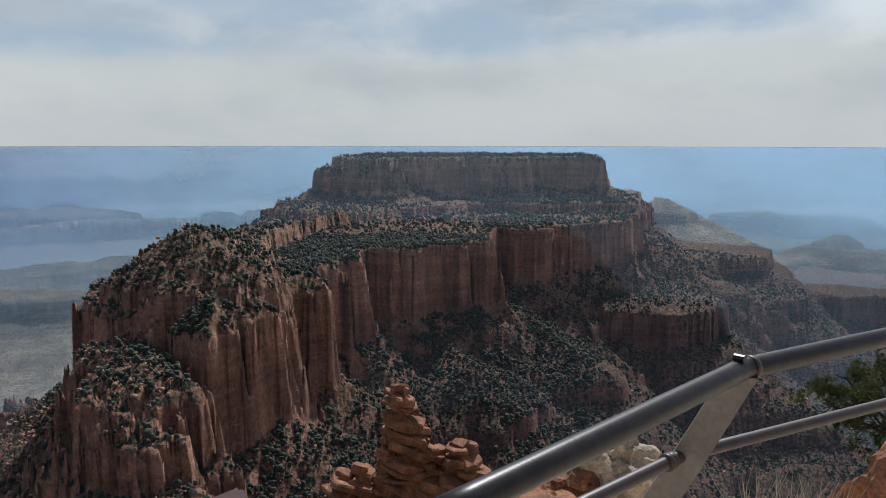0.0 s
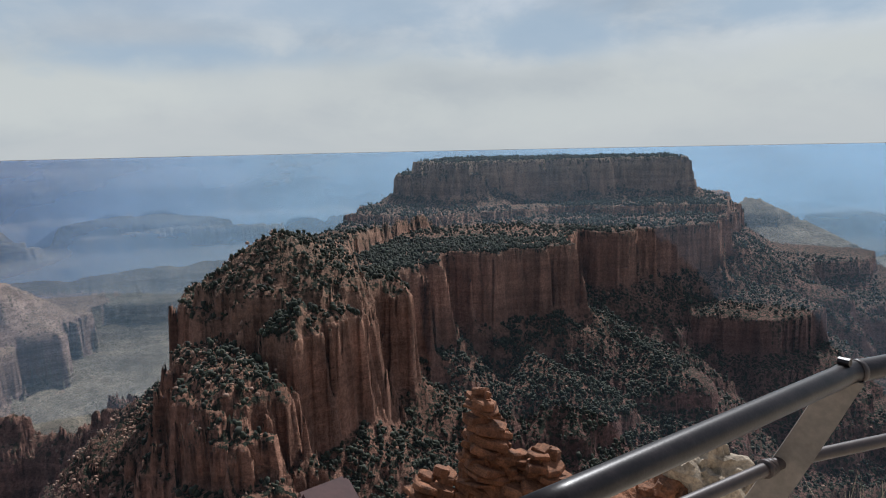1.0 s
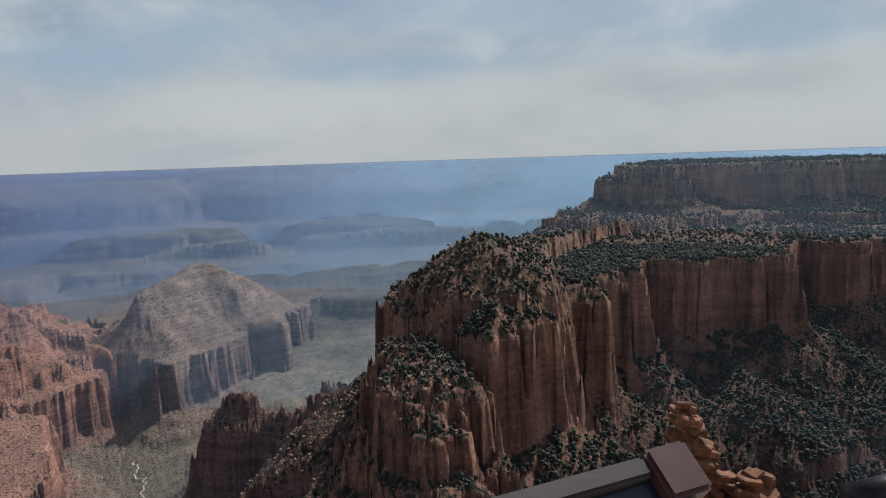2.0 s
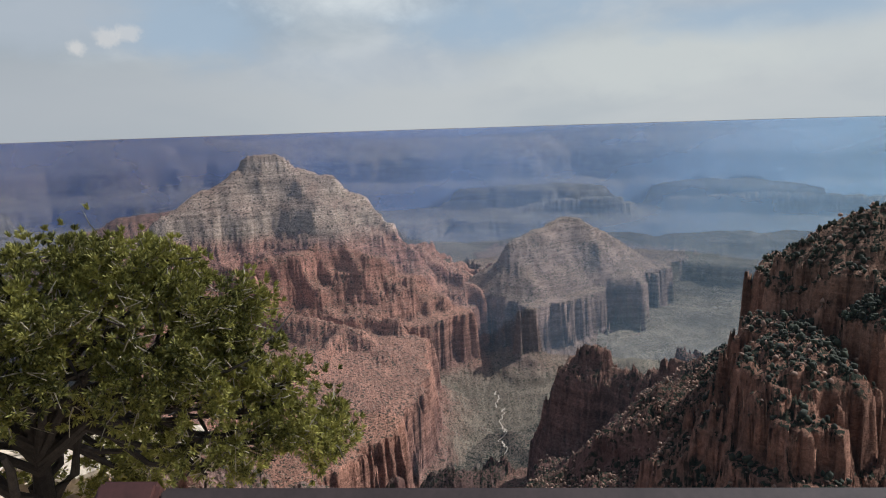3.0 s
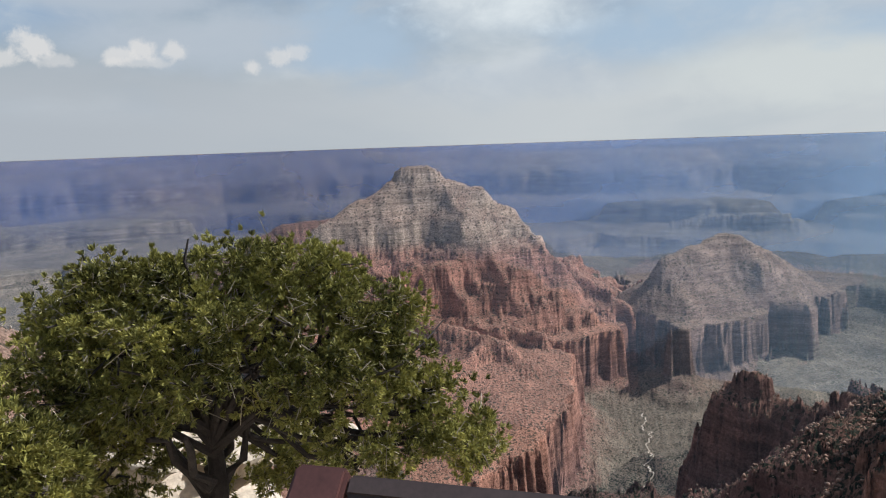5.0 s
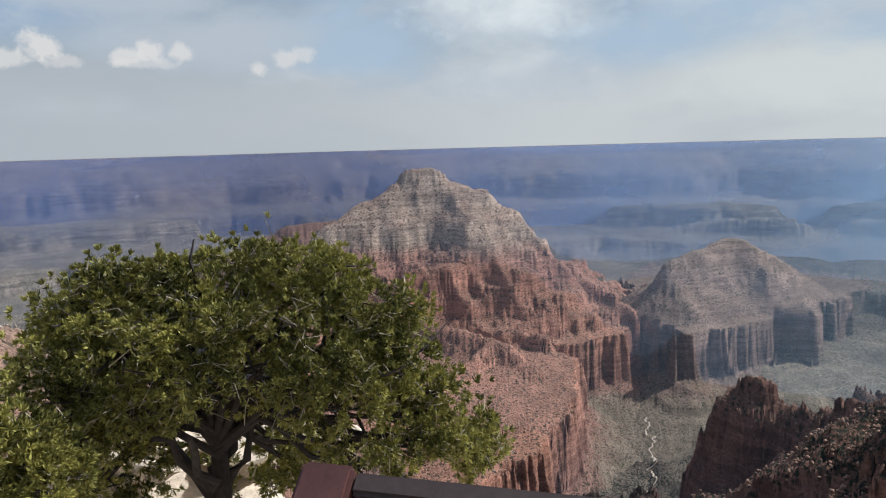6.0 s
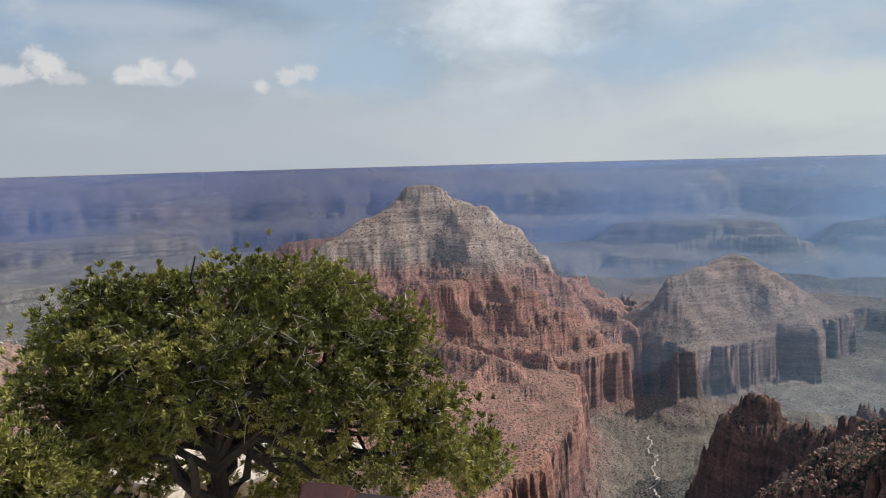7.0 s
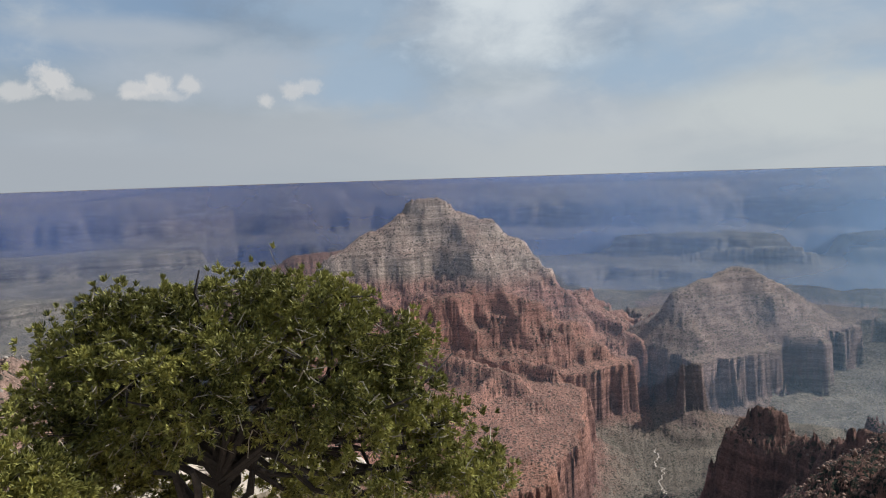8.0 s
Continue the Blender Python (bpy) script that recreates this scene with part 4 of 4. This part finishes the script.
tagged(soup("plateau_ground", np.stack([PX, PY, PZ], -1).reshape(-1, 3), np.stack([p0, p0 + 1, p0 + 41, p0 + 40], -1)[:, ::-1], M_RIDGE), "stony plateau behind the lookout", "plateau", kind="structure")


def spot(yaw, az, el, dist):
    """The place seen from the walk's start (yaw 0) or its end, at an azimuth, elevation and level distance."""
    x, y, z = (0, 0, EYE) if yaw == 0 else (-0.237, -0.37, 1.545)
    b = radians(az)
    return Vector((x + dist * math.sin(b), y + dist * math.cos(b), z + dist * math.tan(radians(el))))


# guard rail
def guard_rail():
    root = tagged(new("guard_rail"), "weathered dark steel pipe guard rail on tan flat posts", "railing")
    j, a, c = spot(0, 23.8, -16.7, 1.677), spot(0, 2.86, -27.94, 0.948), spot(0, 32.73, -13.28, 2.13)
    zt, zl = j.z, j.z - 0.235
    a.z = c.z = zt
    far_end = c + (c - j) * 4.0
    near_end = a + (a - j) * 0.12
    bend = [near_end, a, a.lerp(j, 0.5), j.lerp(a, 0.07), j.lerp(a, 0.03) + Vector((0, 0.003, 0)), j, j.lerp(c, 0.06), c, far_end]
    part("top_rail", tube(bend, 0.0245, 24), M_STEEL, root, "dark steel handrail with a worn sheen", True)
    lj, la, lc = spot(0, 19.53, -23.58, 1.69), spot(0, 12.77, -27.37, 1.425), spot(0, 33.12, -17.73, 2.31)
    for p in (lj, la, lc):
        p.z = zl
    lo = [la + (la - lj) * 3, la, lj.lerp(la, 0.15), lj, lj.lerp(lc, 0.1), lc, lc + (lc - lj) * 2]
    part("lower_rail", tube(lo, 0.0155, 16), M_DARKPIPE, root, "thin brown lower pipe", True)
    d1, d2, e1 = (j - a).normalized(), (c - j).normalized(), (lj - la).normalized()
    for o, d, r in ((j + d2 * 0.02, d2, 0.0265), (lj - e1 * 0.055, e1, 0.021), (lj - e1 * 0.04, e1, 0.019)):
        part("collar", tube([o - d * 0.007, o + d * 0.007], r, 20), M_DARKPIPE, root, "", True)
    lean = lj - j
    face = Vector((0.90, -0.42, 0)).normalized()
    for top, lower in ((j, lj), (near_end, near_end - Vector((0, 0, 1))), (far_end, far_end - Vector((0, 0, 1)))):
        d = (lower - top).normalized()
        ln = (top.z - 0.01) / -d.z
        bm = bmesh.new()
        rings = []
        for i in range(9):
            t = i / 8
            c_ = top + d * (0.02 + (ln - 0.02) * t) + face * 0.025 * math.sin(3.1416 * t) + Vector((0, -0.004, 0))
            w = 0.036 + 0.012 * t
            th = d.cross(face).normalized() * 0.006
            rings.append([bm.verts.new(c_ + face * sx_ * w + th * sy_) for sx_, sy_ in ((-1, -1), (1, -1), (1, 1), (-1, 1))])
        for p, q in zip(rings, rings[1:]):
            for i in range(4):
                bm.faces.new((p[i], p[(i + 1) % 4], q[(i + 1) % 4], q[i]))
        bm.faces.new(rings[0][::-1])
        bm.faces.new(rings[-1])
        post = part("post", bm, M_PLATE, root, "leaning flat tan steel post")
        e = top + d * ln
        part("foot_plate", box(Matrix.Translation((e.x, e.y, 0.008)), 0.16, 0.1, 0.012, 0.003), M_PLATE, post)
    across = d1.cross(Vector((0, 0, 1))).normalized()
    b = j - d1 * 0.03 + Vector((0, 0, 0.030))
    part("bolt", tube([b - across * 0.012, b + across * 0.012], 0.009, 8), M_STEEL, root, "bright bolt head")
    b = j + d2 * 0.015 + Vector((0, 0, -0.033))
    part("bolt", tube([b - across * 0.014, b + across * 0.014], 0.008, 8), M_DARKPIPE, root)


guard_rail()


# reading board
def reading_board():
    root = tagged(new("sign_board"), "low tilted reading board in a dark brown metal frame", "sign")
    l, r = Vector((-1.131, -0.145, 1.113)), Vector((-0.255, 0.830, 1.113))
    along = (r - l).normalized()
    wid = (r - l).length
    out = Vector((-along.y, along.x, 0))
    tilt = radians(38)
    down = (-out * math.cos(tilt) - Vector((0, 0, 1)) * math.sin(tilt))
    nrm = along.cross(-down).normalized()
    basis = Matrix((along, down, nrm)).transposed().to_4x4()

    def at(u, v, w=0.0):
        return Matrix.Translation(l + along * u + down * v + nrm * w) @ basis

    deep = 0.62
    part("panel", box(at(wid / 2, deep / 2, -0.006), wid - 0.06, deep - 0.04, 0.01, 0), M_PANEL, root, "dark printed panel")
    part("frame_top", box(at(wid / 2, 0.017, -0.004), wid - 0.145, 0.03, 0.036, 0.005), M_FRAME, root)
    part("frame_bottom", box(at(wid / 2, deep - 0.017, -0.004), wid - 0.145, 0.034, 0.036, 0.005), M_FRAME, root)
    for u in (0.04, wid - 0.04):
        part("frame_side", box(at(u, deep / 2, -0.006), 0.034, deep - 0.145, 0.034, 0.005), M_FRAME, root)
        for v in (0.034, deep - 0.034):
            part("corner_cap", box(at(u - 0.004 if u < 0.5 else u + 0.004, v, -0.002), 0.075, 0.075, 0.046, 0.006), M_CAP, root, "reddish-brown corner block")
    for row, (u0, u1, v, h) in enumerate(((0.10, 0.34, 0.075, 0.022), (0.10, 0.5, 0.13, 0.008), (0.10, 0.47, 0.15, 0.008), (0.10, 0.49, 0.17, 0.008))):
        part("print_bar", box(at((u0 + u1) / 2, v, 0.0015), u1 - u0, h, 0.002, 0), M_PRINT, root)
    for u in (0.25, wid - 0.25):
        top = l + along * u + down * 0.4 - nrm * 0.03
        part("post", box(Matrix.Translation((top.x, top.y, top.z / 2)) @ Matrix((along, out, Vector((0, 0, 1)))).transposed().to_4x4(), 0.08, 0.08, top.z, 0.006), M_FRAME, root)


reading_board()


# rock pinnacle of broken beds
def pinnacle():
    root = tagged(new("rock_pinnacle"), "orange stack of broken rock beds leaning apart", "rock stack")
    g = random.Random(5)
    dist = 34.0
    c0 = spot(0, -3.9, -19.6, dist)
    px = dist / math.cos(radians(19.6)) / 1258 * 1.0
    root.location = (c0.x, c0.y, c0.z - 11)
    z, i = c0.z, 0
    base = Vector(root.location)
    bm = rock(71, 4, 0.9, (0.42, 0.4, 1.0))
    for v in bm.verts:
        k = (1 - v.co.z) * 0.9 + 0.5
        v.co = Vector((v.co.x * k * 2.2 + 0.15 + 0.55 * (1 - v.co.z), v.co.y * k * 2.0 + 0.4, v.co.z * 4.0 - 5.6)) + c0 - base
    part("core", bm, M_ORANGE, root)
    # beds by depth below the top: the left side steep, the right side in steps
    while z > c0.z - 8.5:
        t = c0.z - z
        h = g.uniform(0.12, 0.40)
        for rep_ in range(2 if t < 1.2 else 3 + int(t > 3)):
            left = -0.55 - 0.16 * t + g.uniform(-0.15, 0.3)
            right = 0.45 + 0.50 * t + g.uniform(-0.55, 0.35)
            half = (right - left) / 2 * (1 if rep_ == 0 else g.uniform(0.3, 0.5))
            cx = (left + right) / 2 if rep_ == 0 else g.choice((left + half, right - half))
            ob = part("slab", slab(100 + i, half, half * g.uniform(0.5, 0.9), h * g.uniform(1.0, 1.5)), M_ORANGE, root)
            ob.matrix_local = Matrix.Translation(Vector((c0.x + cx, c0.y + g.uniform(-0.3, 0.3), z - h / 2)) - base) @ pose(0, 0, 0, g.uniform(-12, 12), g.uniform(4, 24), g.uniform(-50, 50))
            i += 1
        z -= h * 0.92
    for ox, top, n in ((3.0, 2.9, 15), (3.7, 3.1, 14), (-2.6, 4.5, 9), (-1.7, 4.2, 9), (2.1, 3.3, 12)):
        z = c0.z - top
        for k in range(n):
            h = g.uniform(0.18, 0.5)
            half = 0.5 + 0.10 * k + g.uniform(-0.15, 0.25)
            ob = part("slab", slab(300 + i, half, half, h * 1.25), M_ORANGE, root)
            ob.matrix_local = Matrix.Translation(Vector((c0.x + ox + g.uniform(-0.3, 0.3), c0.y + g.uniform(-0.8, 0.5), z - h / 2)) - base) @ pose(0, 0, 0, g.uniform(-12, 12), g.uniform(2, 22), g.uniform(-50, 50))
            z -= h * 0.9
            i += 1


pinnacle()


def boulder(label, az, el, dist, size, seed, mat, squash=(1, 1, 0.8)):
    ob = part("boulder", rock(seed, 4, 0.55, squash, 0.25), mat)
    ob.location = spot(0, az, el, dist)
    ob.scale = (size, size, size)
    ob.rotation_euler = (0.2, 0.1, seed)
    return tagged(ob, label, "boulder")


boulder("cream-coloured weathered boulder below the rail", 14.6, -25.6, 17, 0.95, 3, M_CREAM, (1, 1, 1.2))
boulder("orange rock beside the cream boulder", 12.0, -26.8, 16.5, 0.7, 6, M_ORANGE)
boulder("orange rock ledge below the rail", 9.0, -28.0, 16.0, 0.9, 8, M_ORANGE, (1.6, 1, 0.6))
boulder("pale orange rock under the pine", 33.2, -25.2, 10.0, 0.55, 12, M_ORANGE, (0.8, 1, 1.8))
gr = random.Random(14)
for az, el, dist, size, seed in ((-92, -20.6, 7.6, 0.35, 21), (-88.5, -21.4, 7.4, 0.4, 22), (-85, -22.0, 7.8, 0.3, 23), (-79, -22.6, 7.4, 0.32, 24), (-95, -19.8, 8.0, 0.3, 25), (-74, -23.2, 7.2, 0.3, 26)):
    ob = boulder("bleached limestone block behind the juniper", az, el, dist, size, seed, M_LEDGE, (1.4, 1, 0.6))
    ob.location = spot(64, az, el, dist)
    ob.location.z = min(ob.location.z, -1.2)
    ob.scale *= gr.uniform(0.7, 1.2)


# juniper beside the board: lobes by azimuth, elevation, level distance, radius
def lobe(az, el, dist, r, flat=0.75):
    p = spot(64, az, el, dist)
    return (p.x, p.y, p.z, r * 0.82, r * 0.82, r * flat * 0.82)


gl = random.Random(3)
rows = [(-89.5, -10.8, 6.1, 0.30), (-86.5, -10.4, 6.0, 0.36), (-83, -10.6, 5.9, 0.36), (-79.5, -10.3, 5.9, 0.42), (-76, -10.6, 5.8, 0.42), (-73, -11.6, 5.8, 0.40), (-70.4, -13.2, 5.8, 0.36), (-68.2, -15.4, 5.8, 0.34), (-66.4, -18.2, 5.8, 0.32), (-64.6, -20.2, 5.7, 0.30),
        (-91.5, -12.0, 6.1, 0.26), (-92.5, -14.6, 6.0, 0.34), (-91.5, -17.6, 6.0, 0.34), (-89, -14.0, 5.8, 0.45), (-85, -13.8, 5.6, 0.48), (-81, -13.6, 5.5, 0.48), (-77, -14.0, 5.5, 0.48), (-73, -15.4, 5.5, 0.45), (-70, -18, 5.5, 0.42), (-67.6, -21.5, 5.5, 0.36), (-64.5, -23.6, 5.5, 0.32), (-62.6, -24.4, 5.5, 0.25),
        (-88, -17.6, 5.7, 0.42), (-84, -17.0, 5.4, 0.40), (-79, -17.4, 5.4, 0.42), (-75, -18.4, 5.4, 0.42), (-72, -21.2, 5.4, 0.36), (-91, -20.4, 5.9, 0.30), (-68, -24.4, 5.4, 0.30), (-71, -23.6, 5.4, 0.30), (-93.5, -17.0, 6.1, 0.26), (-93, -20, 6.0, 0.28), (-60.9, -23.6, 5.5, 0.20), (-88.6, -20.4, 6.2, 0.26), (-86.4, -20.8, 6.3, 0.22), (-76.5, -21.2, 6.2, 0.26), (-80.0, -19.8, 6.4, 0.26), (-90.0, -22.4, 6.0, 0.24), (-73.8, -23.4, 6.0, 0.24), (-84.0, -20.0, 6.5, 0.26), (-82.0, -22.6, 6.6, 0.22), (-86.6, -23.2, 6.4, 0.22), (-78.4, -23.4, 6.4, 0.24), (-91.6, -24.0, 6.2, 0.26), (-76.0, -25.0, 6.2, 0.24), (-70.6, -25.4, 5.8, 0.26), (-80.6, -25.4, 6.4, 0.2), (-88.8, -25.2, 6.2, 0.22)]
for _ in range(34):
    q = rows[gl.randrange(22)]
    rows.append((q[0] + gl.uniform(-2.6, 2.6), q[1] + gl.uniform(-0.6, 1.3) * (1 if q[1] > -14 else 0.5), q[2] + gl.uniform(-0.3, 0.3), gl.uniform(0.12, 0.21)))
tree("juniper_tree", "broad olive-green juniper with bare twigs beside the board", spot(64, -83.2, -27.5, 6.0)[:], spot(64, -82.6, -21.5, 6.0), [lobe(*q) for q in rows], M_LEAF, 9600, 17, 3000)
tree("juniper_bush", "low green juniper bush on the ledge", spot(64, -97, -25.5, 5.2)[:], spot(64, -97, -23.5, 5.2), [lobe(-97, -20.6, 5.2, 0.4), lobe(-94.6, -23.2, 5.1, 0.28), lobe(-99, -22, 5.2, 0.4)], M_LEAF, 900, 19, 60)


def lobe0(az, el, dist, r, flat=0.8):
    p = spot(0, az, el, dist)
    return (p.x, p.y, p.z, r, r, r * flat)


tree("pine_tree", "dark scrubby pine beyond the guard rail", spot(0, 37.5, -27, 11)[:], spot(0, 36.5, -22.5, 11), [lobe0(33.2, -16.6, 11, 0.36), lobe0(31.0, -17.4, 11, 0.34), lobe0(29.4, -18.3, 10.9, 0.26), lobe0(32.4, -19.2, 10.8, 0.42), lobe0(34.6, -18.0, 11, 0.5), lobe0(35.5, -21, 11, 0.5)], M_PINE, 900, 23, 60, (0.04, 0.09))


# dead twigs rising over the rail, and dry grass below it
def dead_branch():
    g = random.Random(8)
    root = tagged(new("dead_branch"), "bare black twisted branch above the pine", "branch")
    base = spot(0, 33.4, -16.5, 11)
    root.location = base
    for k in range(3):
        bm = bmesh.new()
        p, d = Vector((0.08 * (k - 1), 0, 0)), Vector((-0.12 + 0.1 * k, 0, 1)).normalized()
        pts = [p]
        for i in range(9):
            d = (d + Vector((g.uniform(-0.5, 0.5), g.uniform(-0.4, 0.4), g.uniform(-0.1, 0.4)))).normalized()
            p = p + d * 0.10
            pts.append(p)
        tube_into(bm, pts, [0.018 - 0.0015 * i for i in range(10)], 5)
        for i in range(3, 10, 1):
            q = pts[i]
            tube_into(bm, [q, q + Vector((g.uniform(-0.12, 0.12), 0, g.uniform(-0.02, 0.1))), q + Vector((g.uniform(-0.2, 0.2), 0, g.uniform(0, 0.16)))], [0.006, 0.005, 0.003], 4)
        part("twig", bm, M_BARK, root)


dead_branch()
gg = np.random.RandomState(4)
base_p = np.array([spot(0, a, -27.5, d)[:] for a, d in zip(gg.uniform(24, 31, 90), gg.uniform(6, 7, 90))])
tv, tf = blades(base_p, np.tile([0.15, 0, 1.0], (90, 1)), 2, (0.2, 0.6), (0.002, 0.004), gg, 0.28)
tagged(soup("dry_grass", tv, tf, M_TWIG), "dry grass and weeds at the drop below the rail", "grass", kind="stuff")


# dry stream bed winding down the valley
def stream():
    bm = bmesh.new()
    prev = None
    for i in range(120):
        r = 1500 + 680 * i / 119
        az = float(np.interp(r, [1300, 1600, 1900, 2200], [-47.6, -47.0, -46.6, -47.5])) + 0.7 * noise.noise((i * 0.13, 2.0, 0)) + 0.45 * noise.noise((i * 0.4, 5.0, 0))
        ia = int(round((az - AZ0) / (AZ1 - AZ0) * (COLS - 1)))
        w = 1.7 + 1.5 * noise.noise((i * 0.4, 8.0, 0))
        pair = []
        for s_ in (-w, w):
            x, y = polar(az, r)
            ca, sa_ = math.cos(radians(az)), math.sin(radians(az))
            z = float(max(np.interp(r + e, rs, Z[ia + k]) for e in (-8, 0, 8) for k in (-1, 0, 1))) + 1.0
            pair.append(bm.verts.new((x + s_ * ca, y - s_ * sa_, z)))
        if prev:
            bm.faces.new((prev[0], prev[1], pair[1], pair[0]))
        prev = pair
    return tagged(part("stream_bed", bm, M_LEDGE), "pale dry stream bed winding down the valley", "stream", kind="structure")


stream()
